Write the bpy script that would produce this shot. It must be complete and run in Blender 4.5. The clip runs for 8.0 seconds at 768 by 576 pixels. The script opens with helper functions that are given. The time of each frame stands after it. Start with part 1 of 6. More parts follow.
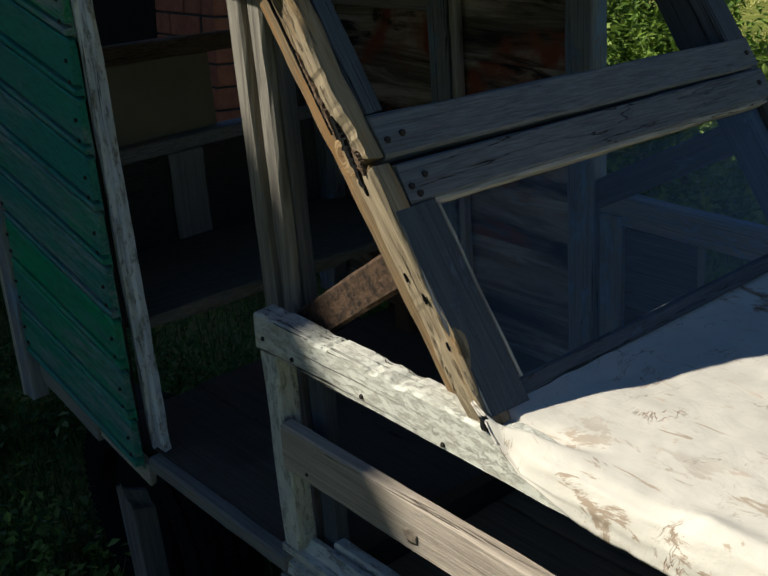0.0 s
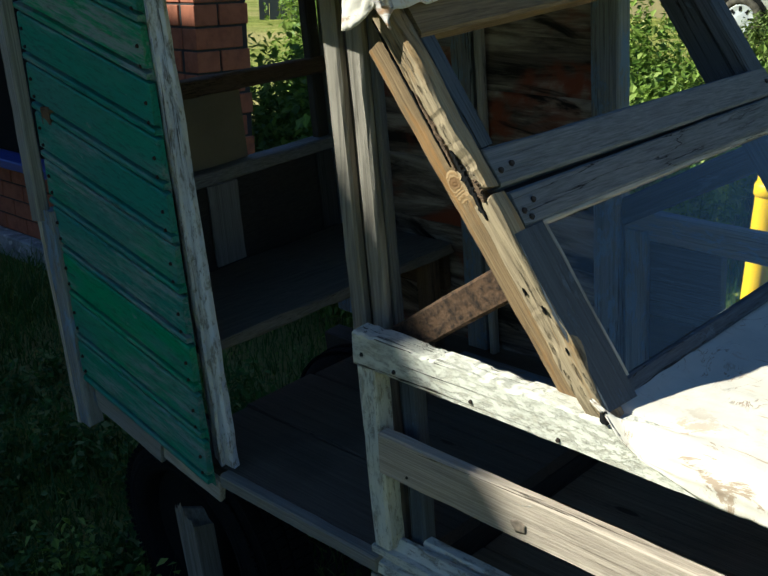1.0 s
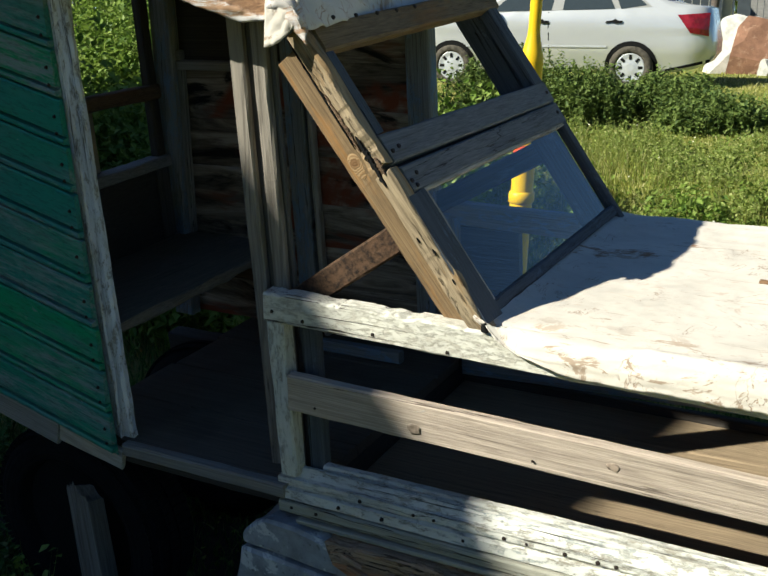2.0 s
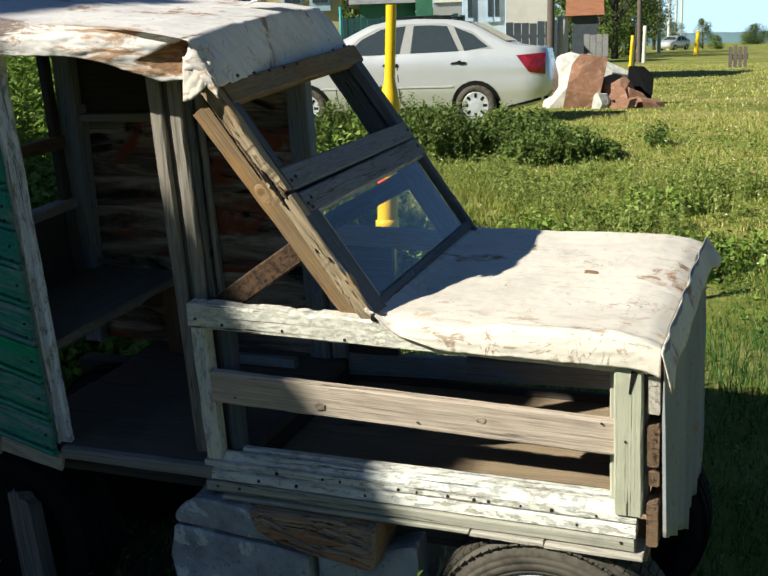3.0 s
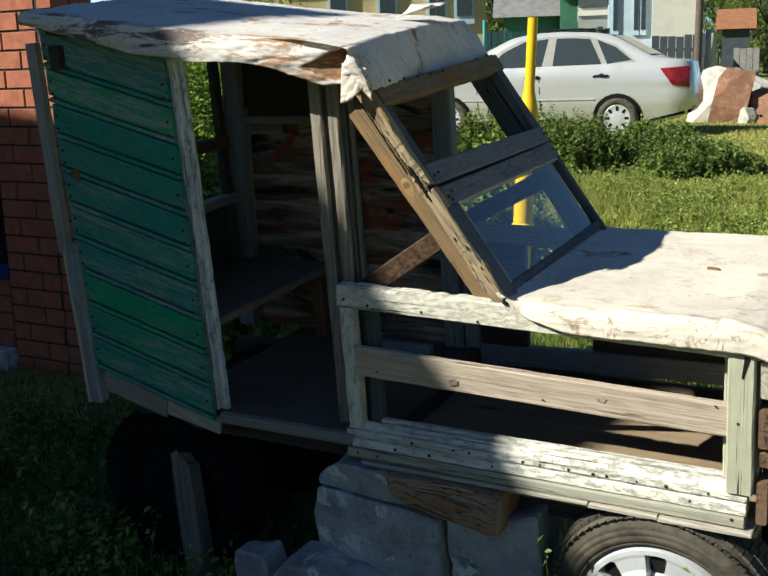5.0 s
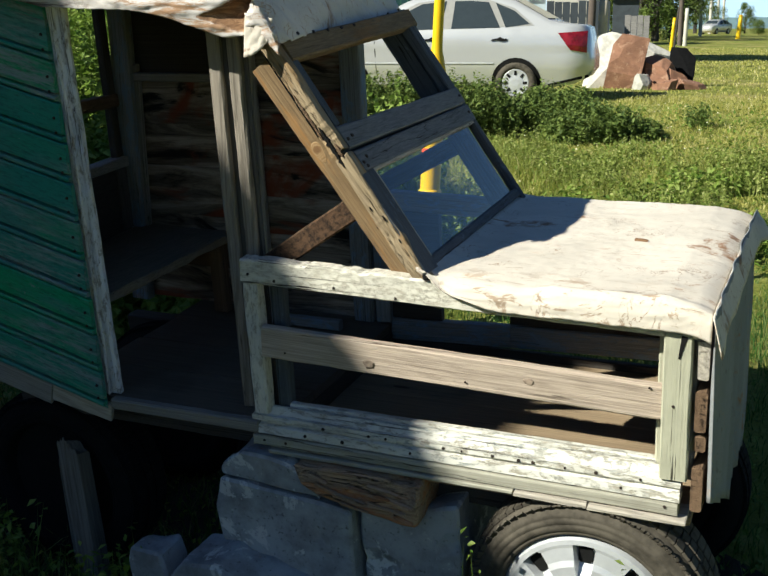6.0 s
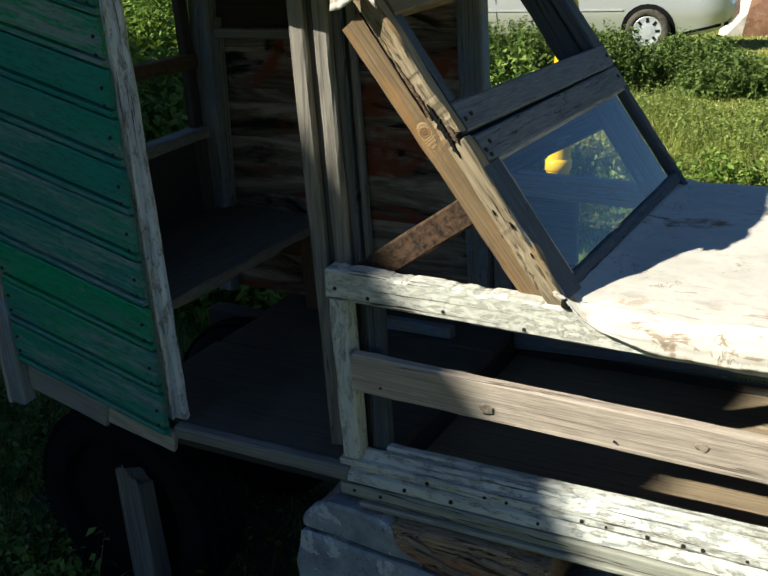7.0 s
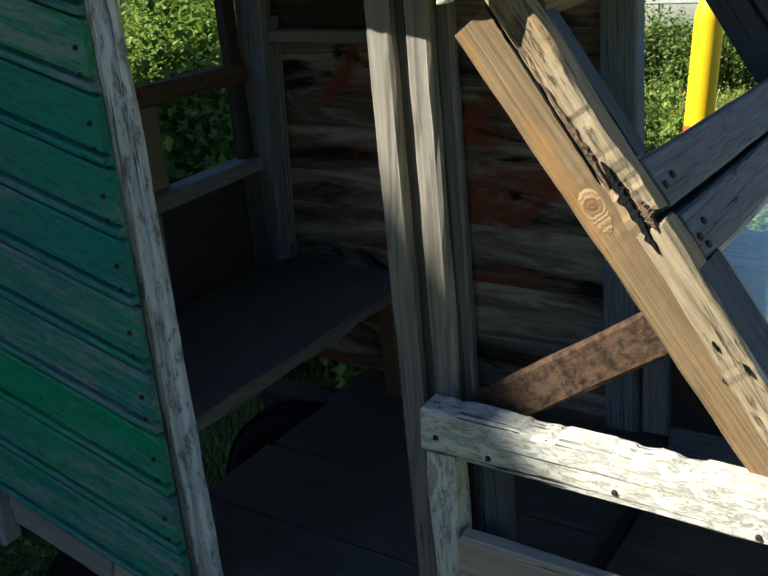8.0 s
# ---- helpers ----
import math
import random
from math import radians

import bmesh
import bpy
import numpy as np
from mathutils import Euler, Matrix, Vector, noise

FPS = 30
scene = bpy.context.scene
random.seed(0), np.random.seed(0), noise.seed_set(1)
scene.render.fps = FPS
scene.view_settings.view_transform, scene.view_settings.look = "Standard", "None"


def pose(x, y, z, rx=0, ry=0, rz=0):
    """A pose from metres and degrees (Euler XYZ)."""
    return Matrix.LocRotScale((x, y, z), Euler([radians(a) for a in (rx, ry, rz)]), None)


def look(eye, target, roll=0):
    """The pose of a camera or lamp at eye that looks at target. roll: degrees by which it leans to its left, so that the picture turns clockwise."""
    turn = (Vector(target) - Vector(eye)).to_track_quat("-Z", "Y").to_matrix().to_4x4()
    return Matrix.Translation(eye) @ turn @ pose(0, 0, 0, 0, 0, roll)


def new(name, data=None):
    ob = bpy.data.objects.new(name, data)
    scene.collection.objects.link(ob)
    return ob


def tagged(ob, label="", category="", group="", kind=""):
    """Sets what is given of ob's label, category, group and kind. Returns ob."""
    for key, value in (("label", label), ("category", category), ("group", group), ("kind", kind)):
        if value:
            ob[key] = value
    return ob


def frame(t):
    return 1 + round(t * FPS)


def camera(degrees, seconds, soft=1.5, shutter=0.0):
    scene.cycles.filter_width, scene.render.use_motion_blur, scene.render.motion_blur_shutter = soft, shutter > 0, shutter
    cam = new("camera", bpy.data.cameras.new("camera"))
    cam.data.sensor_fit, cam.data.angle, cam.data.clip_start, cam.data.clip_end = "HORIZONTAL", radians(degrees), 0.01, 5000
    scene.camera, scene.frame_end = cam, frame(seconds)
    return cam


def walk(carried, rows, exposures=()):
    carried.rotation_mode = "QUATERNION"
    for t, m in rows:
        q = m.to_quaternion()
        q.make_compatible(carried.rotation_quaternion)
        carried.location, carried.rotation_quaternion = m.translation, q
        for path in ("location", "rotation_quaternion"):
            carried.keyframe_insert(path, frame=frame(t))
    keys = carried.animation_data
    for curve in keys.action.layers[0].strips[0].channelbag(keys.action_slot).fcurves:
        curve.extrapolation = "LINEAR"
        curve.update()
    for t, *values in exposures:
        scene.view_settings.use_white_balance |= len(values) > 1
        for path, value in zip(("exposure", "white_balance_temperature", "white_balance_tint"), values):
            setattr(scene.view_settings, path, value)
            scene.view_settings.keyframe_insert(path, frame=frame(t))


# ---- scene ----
# the path is written in the truck's own frame, which leans with the slope that it stands on
SLOPE = pose(0, 0, 0, 5.5, 0, 0)
cam = camera(40.07, 8.0, soft=1.6)
PATH = [
    (0, (1.210, -0.775, 1.684), (-0.240, 0.378, 0.932), -4.69),
    (0.5, (1.138, -0.877, 1.701), (-0.298, 0.298, 0.954), -4.58),
    (1, (1.138, -1.067, 1.756), (-0.225, 0.205, 1.031), -5.19),
    (1.2, (1.117, -1.175, 1.759), (-0.116, 0.249, 1.086), -3.92),
    (2.3, (1.231, -1.805, 1.798), (0.332, -0.151, 1.124), -3.60),
    (2.5, (1.271, -1.910, 1.827), (0.445, -0.213, 1.166), -3.57),
    (3, (1.327, -2.102, 1.862), (0.588, -0.350, 1.245), -4.13),
    (3.5, (1.476, -2.274, 1.873), (0.702, -0.540, 1.245), -3.35),
    (4, (1.487, -2.322, 1.879), (0.590, -0.636, 1.285), -4.17),
    (4.2, (1.477, -2.341, 1.878), (0.536, -0.676, 1.294), -4.30),
    (5.3, (1.423, -2.337, 1.866), (0.451, -0.687, 1.289), -4.50),
    (5.5, (1.411, -2.299, 1.852), (0.501, -0.627, 1.237), -3.97),
    (6, (1.292, -2.159, 1.831), (0.504, -0.441, 1.178), -2.97),
    (6.5, (1.142, -1.933, 1.812), (0.393, -0.227, 1.083), -3.58),
    (7, (1.029, -1.619, 1.771), (0.058, -0.030, 1.042), -4.29),
    (7.5, (0.780, -1.283, 1.717), (-0.231, 0.283, 0.992), -3.05),
    (8, (0.577, -0.988, 1.684), (-0.511, 0.525, 0.958), -5.53),
]
EXPOSURE = [(0, 0.40, 6400, 8), (0.5, 0.92, 6150, 3), (1, 1.02, 6150, 2), (1.5, 0.97, 6250, 4), (2.5, 0.77, 6450, 8), (5.5, 0.76, 6450, 7), (7, 0.86, 6350, 6), (7.5, 1.26, 6200, 4), (8, 1.30, 6300, 8)]
walk(cam, [(t, SLOPE @ look(eye, target, roll)) for t, eye, target, roll in PATH], EXPOSURE)

# ---- world, sun, exposure ----
SUN = Vector((-0.486, -0.499, 0.514)).normalized()      # from the place towards the sun
world = bpy.data.worlds.new("world")
scene.world = world
world.use_nodes = True
wn = world.node_tree
sky = wn.nodes.new("ShaderNodeTexSky")
sky.sky_type, sky.sun_disc = "NISHITA", False
sky.sun_elevation = math.asin(SUN.z)
sky.sun_rotation = math.atan2(SUN.x, SUN.y)
sky.air_density, sky.dust_density, sky.ozone_density = 1.0, 0.05, 5.0
background = wn.nodes["Background"]
background.inputs["Strength"].default_value = 0.037
cool = wn.nodes.new("ShaderNodeMix")
cool.data_type, cool.blend_type = "RGBA", "MULTIPLY"
cool.inputs[0].default_value = 1.0
cool.inputs[7].default_value = (0.86, 1.0, 1.12, 1)
wn.links.new(sky.outputs[0], cool.inputs[6])
wn.links.new(cool.outputs[2], background.inputs["Color"])
sun = new("sun", bpy.data.lights.new("sun", "SUN"))
sun.data.energy, sun.data.angle, sun.data.color = 5.2, radians(0.55), (0.985, 0.962, 0.85)
sun.matrix_world = look(SUN * 30, (0, 0, 0))

# ---- materials ----
class Shade:
    """A node material with short calls to add nodes and links."""

    def __init__(self, name, rough=0.8, spec=0.3):
        self.m = bpy.data.materials.new(name)
        self.m.use_nodes = True
        self.t = self.m.node_tree
        self.b = self.t.nodes["Principled BSDF"]
        self.b.inputs["Roughness"].default_value = rough
        self.b.inputs["Specular IOR Level"].default_value = spec
        self.at = self.t.nodes.new("ShaderNodeTexCoord").outputs["Object"]
        self.info = self.t.nodes.new("ShaderNodeObjectInfo")

    def link(self, a, b):
        self.t.links.new(a, b)

    def coords(self, scale, loose=True):
        mp = self.t.nodes.new("ShaderNodeMapping")
        mp.inputs["Scale"].default_value = scale
        if loose:
            sc = self.t.nodes.new("ShaderNodeVectorMath")
            sc.operation = "SCALE"
            sc.inputs[0].default_value = (37.0, 53.0, 71.0)
            self.link(self.info.outputs["Random"], sc.inputs["Scale"])
            ad = self.t.nodes.new("ShaderNodeVectorMath")
            self.link(self.at, ad.inputs[0])
            self.link(sc.outputs[0], ad.inputs[1])
            self.link(ad.outputs[0], mp.inputs["Vector"])
        else:
            self.link(self.at, mp.inputs["Vector"])
        return mp.outputs[0]

    def noise(self, scale, detail=6, rough=0.6, stretch=(1, 1, 1), loose=True, warp=0.0):
        n = self.t.nodes.new("ShaderNodeTexNoise")
        n.inputs["Scale"].default_value = scale
        n.inputs["Detail"].default_value = detail
        n.inputs["Roughness"].default_value = rough
        n.inputs["Distortion"].default_value = warp
        self.link(self.coords(stretch, loose), n.inputs["Vector"])
        return n.outputs["Fac"]

    def ramp(self, fac, *stops):
        r = self.t.nodes.new("ShaderNodeValToRGB")
        e = r.color_ramp.elements
        while len(e) < len(stops):
            e.new(0.5)
        for el, (p, c) in zip(e, stops):
            el.position = p
            el.color = (*c, 1) if len(c) == 3 else c
        self.link(fac, r.inputs[0])
        return r.outputs[0]

    def step(self, fac, lo, hi):
        r = self.t.nodes.new("ShaderNodeMapRange")
        r.interpolation_type = "SMOOTHSTEP"
        r.inputs["From Min"].default_value, r.inputs["From Max"].default_value = lo, hi
        self.link(fac, r.inputs["Value"])
        return r.outputs[0]

    def mix(self, fac, a, b, mode="MIX"):
        x = self.t.nodes.new("ShaderNodeMix")
        x.data_type, x.blend_type = "RGBA", mode
        for s, v in ((x.inputs[0], fac), (x.inputs[6], a), (x.inputs[7], b)):
            if isinstance(v, (int, float)):
                s.default_value = v
            elif isinstance(v, tuple):
                s.default_value = (*v, 1)
            else:
                self.link(v, s)
        return x.outputs[2]

    def colour(self, c):
        if isinstance(c, tuple):
            self.b.inputs["Base Color"].default_value = (*c, 1)
        else:
            self.link(c, self.b.inputs["Base Color"])
        return self

    def bump(self, fac, strength=0.4, depth=0.004):
        n = self.t.nodes.new("ShaderNodeBump")
        n.inputs["Strength"].default_value, n.inputs["Distance"].default_value = strength, depth
        self.link(fac, n.inputs["Height"])
        last = self.b.inputs["Normal"]
        if last.is_linked:
            self.link(last.links[0].from_socket, n.inputs["Normal"])
        self.link(n.outputs[0], last)
        return self


def wood(name, dark, light, stain=(0.03, 0.025, 0.02), paint=None, cover=0.5, second=None, second_cover=0.6, rough=0.85, grime=0.25, rings=0.0, pits=0.0, cracks=1.0, flake=16, knots=True):
    """Weathered timber with its grain along x: fibres, cracks and knots; paint: what is left of an old coat, second: a coat under it."""
    s = Shade(name, rough)
    broad = s.noise(3.2, 8, 0.65, (0.22, 2.6, 2.6), warp=0.6)
    fine = s.noise(22, 10, 0.78, (0.08, 5.0, 5.0), warp=0.25)
    fibre = s.noise(60, 6, 0.7, (0.05, 6.0, 6.0))
    col = s.ramp(broad, (0.3, dark), (0.68, light))
    col = s.mix(0.6, col, s.ramp(fine, (0.30, tuple(c * 0.55 for c in dark)), (0.5, light), (0.72, tuple(min(1, c * 1.3) for c in light))))
    col = s.mix(0.5, col, s.ramp(fibre, (0.35, tuple(c * 0.5 for c in dark)), (0.65, tuple(min(1, c * 1.25) for c in light))))
    if rings:
        w = s.t.nodes.new("ShaderNodeTexWave")
        w.bands_direction = "DIAGONAL"
        w.inputs["Scale"].default_value, w.inputs["Distortion"].default_value = 26.0, 11.0
        w.inputs["Detail"].default_value, w.inputs["Detail Scale"].default_value = 3.0, 1.2
        s.link(s.coords((0.10, 1.0, 1.0)), w.inputs["Vector"])
        col = s.mix(rings, col, s.ramp(w.outputs["Fac"], (0.15, tuple(c * 0.55 for c in dark)), (0.6, light)))
    # knots
    v = s.t.nodes.new("ShaderNodeTexVoronoi")
    v.inputs["Scale"].default_value = 1.0
    s.link(s.coords((2.3, 7.5, 0.5)), v.inputs["Vector"])
    swirl = s.t.nodes.new("ShaderNodeMath")
    swirl.operation, swirl.inputs[1].default_value = "MULTIPLY", 70.0
    s.link(v.outputs["Distance"], swirl.inputs[0])
    wave = s.t.nodes.new("ShaderNodeMath")
    wave.operation = "SINE"
    s.link(swirl.outputs[0], wave.inputs[0])
    halo = s.t.nodes.new("ShaderNodeMath")
    halo.operation = "MULTIPLY"
    s.link(s.step(wave.outputs[0], -0.6, 0.9), halo.inputs[0])
    s.link(s.step(v.outputs["Distance"], 0.20, 0.07), halo.inputs[1])
    weak = s.t.nodes.new("ShaderNodeMath")
    weak.operation, weak.inputs[1].default_value = "MULTIPLY", 0.4
    s.link(halo.outputs[0], weak.inputs[0])
    if not knots:
        weak.inputs[1].default_value = 0.0
    col = s.mix(weak.outputs[0], col, tuple(0.75 * d for d in dark))
    knot = s.step(v.outputs["Distance"], 0.085, 0.05)
    if knots:
        col = s.mix(knot, col, tuple(0.35 * d + 0.02 * k for d, k in zip(dark, (1, 0.5, 0.2))))
    # long cracks
    line = s.noise(5.5, 5, 0.55, (0.10, 5.0, 5.0), warp=0.4)
    near = s.t.nodes.new("ShaderNodeMath")
    near.operation, near.inputs[1].default_value = "SUBTRACT", 0.5
    s.link(line, near.inputs[0])
    side = s.t.nodes.new("ShaderNodeMath")
    side.operation = "ABSOLUTE"
    s.link(near.outputs[0], side.inputs[0])
    few = s.t.nodes.new("ShaderNodeMath")
    few.operation = "MULTIPLY"
    s.link(s.step(side.outputs[0], 0.008 * cracks, 0.002 * cracks), few.inputs[0])
    s.link(s.step(s.noise(2.2, 3, 0.5, (0.5, 1.5, 1.5)), 0.48, 0.60), few.inputs[1])
    crack = few.outputs[0]
    streak = s.step(s.noise(9, 7, 0.6, (0.09, 5.5, 5.5), warp=0.5), 0.62, 0.80)
    soft = s.t.nodes.new("ShaderNodeMath")
    soft.operation, soft.inputs[1].default_value = "MULTIPLY", 0.55
    s.link(streak, soft.inputs[0])
    col = s.mix(soft.outputs[0], col, stain)
    if second:
        under = s.t.nodes.new("ShaderNodeMath")
        under.operation, under.inputs[1].default_value = "MULTIPLY", 0.62
        s.link(s.step(s.noise(9, 10, 0.76, (0.25, 2.0, 2.0)), 1 - second_cover - 0.05, 1 - second_cover + 0.05), under.inputs[0])
        col = s.mix(under.outputs[0], col, second)
    if paint:
        left = s.step(s.noise(flake, 12, 0.82, (0.55, 1.5, 1.5), warp=0.3), 1 - cover - 0.03, 1 - cover + 0.03)
        tone = s.mix(s.step(s.noise(5, 6, 0.6, (0.5, 1, 1)), 0.4, 0.7), paint, tuple(c * 0.82 for c in paint))
        col = s.mix(left, col, tone)
        s.bump(left, 0.7, 0.0016)
    col = s.mix(crack, col, tuple(c * 0.5 for c in stain))
    if pits:
        hole = s.step(s.noise(70, 7, 0.72, (0.28, 1.6, 1.6), warp=0.6), 0.53, 0.63)
        crowd = s.step(s.noise(7, 4, 0.6, (0.7, 2.2, 2.2), warp=0.5), 0.46, 0.62)
        both = s.t.nodes.new("ShaderNodeMath")
        both.operation = "MULTIPLY"
        s.link(hole, both.inputs[0])
        s.link(crowd, both.inputs[1])
        part_of = s.t.nodes.new("ShaderNodeMath")
        part_of.operation, part_of.inputs[1].default_value = "MULTIPLY", pits
        s.link(both.outputs[0], part_of.inputs[0])
        col = s.mix(part_of.outputs[0], col, stain)
        s.bump(both.outputs[0], 0.9, -0.004)
    dirt = s.step(s.noise(4, 6, 0.6), 0.5, 0.8)
    scale = s.t.nodes.new("ShaderNodeMath")
    scale.operation, scale.inputs[1].default_value = "MULTIPLY", grime
    s.link(dirt, scale.inputs[0])
    col = s.mix(scale.outputs[0], col, stain)
    s.colour(col)
    s.bump(fine, 0.7, 0.004)
    s.bump(crack, 0.8, -0.004)
    s.bump(streak, 0.5, -0.002)
    return s.m


GREY_WOOD = wood("grey_weathered_wood", (0.15, 0.142, 0.130), (0.33, 0.315, 0.295))
BLUE_WOOD = wood("grey_wood_with_blue_paint", (0.125, 0.128, 0.13), (0.31, 0.315, 0.315), paint=(0.23, 0.31, 0.41), cover=0.47)
PALE_WOOD = wood("pale_sawn_wood", (0.27, 0.24, 0.195), (0.50, 0.45, 0.38), grime=0.2, rings=0.25)
PLANK_WOOD = wood("sun_bleached_plank", (0.19, 0.138, 0.102), (0.55, 0.45, 0.36), stain=(0.08, 0.050, 0.032), second=(0.37, 0.235, 0.135), second_cover=0.30, paint=(0.54, 0.485, 0.42), cover=0.36, rings=0.10, cracks=1.1, flake=14)
TAN_WOOD = wood("tan_split_plank", (0.060, 0.034, 0.016), (0.250, 0.168, 0.088), stain=(0.05, 0.026, 0.012), second=(0.31, 0.150, 0.045), second_cover=0.43, rings=0.05, grime=0.4, cracks=1.2, knots=False)
WORN_WOOD = wood("rotten_pale_stile", (0.125, 0.082, 0.045), (0.39, 0.300, 0.190), stain=(0.040, 0.024, 0.012), paint=(0.52, 0.445, 0.335), cover=0.34, second=(0.36, 0.205, 0.080), second_cover=0.47, pits=0.7, rings=0.15, cracks=1.2, flake=30)
WHITE_WOOD = wood("peeling_white_frame", (0.45, 0.40, 0.32), (0.63, 0.58, 0.48), stain=(0.10, 0.078, 0.055), paint=(0.71, 0.675, 0.58), cover=0.53, second=(0.56, 0.53, 0.45), second_cover=0.5, grime=0.45, flake=80)
BLUEWHITE_WOOD = wood("peeling_blue_and_white_sill", (0.27, 0.245, 0.195), (0.48, 0.44, 0.355), stain=(0.06, 0.05, 0.04), paint=(0.74, 0.72, 0.64), cover=0.54, second=(0.40, 0.46, 0.48), second_cover=0.46, grime=0.25, flake=52)
LIME_WOOD = wood("pale_green_post", (0.25, 0.24, 0.175), (0.40, 0.39, 0.29), paint=(0.45, 0.44, 0.33), cover=0.64, grime=0.25, flake=9)
JAMB_WOOD = wood("flaking_grey_paint", (0.16, 0.142, 0.130), (0.40, 0.37, 0.345), stain=(0.05, 0.042, 0.036), paint=(0.72, 0.715, 0.75), cover=0.545, second=(0.38, 0.31, 0.22), second_cover=0.42, cracks=1.5, flake=42)
# dark base that also stands in for shade inside and under the truck
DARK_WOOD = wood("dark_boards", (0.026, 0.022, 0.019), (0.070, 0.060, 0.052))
DARK_BLUE_WOOD = wood("dark_blue_frame", (0.035, 0.042, 0.052), (0.095, 0.110, 0.130), paint=(0.13, 0.165, 0.215), cover=0.40)
BROWN_WOOD = wood("rough_brown_lath", (0.060, 0.036, 0.022), (0.20, 0.125, 0.075), stain=(0.02, 0.012, 0.008), pits=0.9)
LOG_WOOD = wood("rotten_timber", (0.12, 0.070, 0.040), (0.47, 0.33, 0.215), stain=(0.014, 0.010, 0.007), second=(0.44, 0.15, 0.040), second_cover=0.47, pits=0.95)
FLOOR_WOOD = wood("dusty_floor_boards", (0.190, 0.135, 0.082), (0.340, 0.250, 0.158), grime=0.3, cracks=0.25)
# the floor boards again, darkened for the shade inside the cab
CAB_FLOOR_WOOD = wood("shade_dark_cab_floor", (0.082, 0.064, 0.047), (0.142, 0.114, 0.086), grime=0.5, cracks=0.25)
EDGE_WOOD = wood("dusty_floor_edge", (0.15, 0.138, 0.122), (0.27, 0.25, 0.22), grime=0.3, cracks=0.5)
SEAT_WOOD = wood("grey_bench_board", (0.135, 0.116, 0.088), (0.245, 0.210, 0.160), grime=0.3, cracks=0.3)
BATTEN_WOOD = wood("planed_grey_batten", (0.125, 0.108, 0.084), (0.29, 0.25, 0.205), grime=0.3, rings=0.35, cracks=0.5)
SILL_WOOD = wood("grey_green_sill_board", (0.22, 0.21, 0.165), (0.42, 0.40, 0.325), paint=(0.58, 0.58, 0.51), cover=0.36, grime=0.35, flake=20)
POST_WOOD = wood("dark_grey_post", (0.048, 0.044, 0.040), (0.115, 0.106, 0.096), grime=0.3)
CASEMENT_WOOD = wood("dark_grey_casement", (0.065, 0.070, 0.076), (0.19, 0.195, 0.205), stain=(0.02, 0.02, 0.02), grime=0.3, knots=False)
POLE_WOOD = wood("old_pole_wood", (0.060, 0.045, 0.036), (0.15, 0.12, 0.10))


def upright_wood():
    """Grey split post, its fibres along z."""
    s = Shade("torn_grey_post", 0.9)
    broad = s.noise(8, 8, 0.7, (3.0, 3.0, 0.2), warp=0.4)
    fine = s.noise(30, 8, 0.75, (4.0, 4.0, 0.10))
    col = s.mix(0.5, s.ramp(broad, (0.3, (0.07, 0.062, 0.052)), (0.7, (0.25, 0.23, 0.205))), s.ramp(fine, (0.35, (0.05, 0.042, 0.035)), (0.65, (0.32, 0.30, 0.27))))
    s.colour(col).bump(fine, 0.8, 0.006)
    return s.m


PROP_WOOD = upright_wood()


def green_lining():
    """Old green oil paint, rubbed to grey-blue along the boards."""
    s = Shade("worn_green_lining", 0.55, 0.35)
    board_tone = s.t.nodes.new("ShaderNodeMath")
    board_tone.operation, board_tone.inputs[1].default_value = "MULTIPLY", 1.0
    s.link(s.info.outputs["Random"], board_tone.inputs[0])
    col = s.ramp(board_tone.outputs[0], (0.0, (0.004, 0.320, 0.120)), (0.5, (0.009, 0.255, 0.150)), (1.0, (0.020, 0.225, 0.185)))
    rub = s.noise(3.2, 9, 0.68, (0.7, 2.2, 2.2), warp=0.5)
    col = s.mix(s.step(rub, 0.42, 0.64), col, (0.050, 0.220, 0.190))
    worn = s.step(s.noise(2.3, 8, 0.66, (0.35, 2.2, 2.2), warp=0.5), 0.43, 0.60)
    fleck = s.step(s.noise(30, 10, 0.80, (0.22, 2.0, 2.0)), 0.44, 0.58)
    both = s.t.nodes.new("ShaderNodeMath")
    both.operation = "MULTIPLY"
    s.link(worn, both.inputs[0])
    s.link(fleck, both.inputs[1])
    col = s.mix(both.outputs[0], col, (0.245, 0.305, 0.300))
    spot = s.step(s.noise(16, 10, 0.78, (0.9, 1.6, 1.6)), 0.63, 0.68)
    col = s.mix(spot, col, (0.20, 0.27, 0.255))
    scratch = s.noise(34, 6, 0.7, (0.05, 4.0, 4.0))
    col = s.mix(s.step(scratch, 0.60, 0.72), col, (0.008, 0.120, 0.075))
    speck = s.noise(90, 8, 0.8, (0.35, 1.6, 1.6))
    col = s.mix(0.7, col, s.ramp(speck, (0.38, (0.30, 0.30, 0.30)), (0.5, (0.9, 0.9, 0.9)), (0.62, (1.0, 1.0, 1.0))), "MULTIPLY")
    chipped = s.step(s.noise(45, 9, 0.8, (0.45, 1.5, 1.5)), 0.62, 0.66)
    col = s.mix(chipped, col, (0.24, 0.29, 0.28))
    s.colour(col).bump(scratch, 0.35, 0.002).bump(both.outputs[0], 0.4, -0.001).bump(speck, 0.35, 0.0015)
    return s.m


GREEN_WOOD = green_lining()


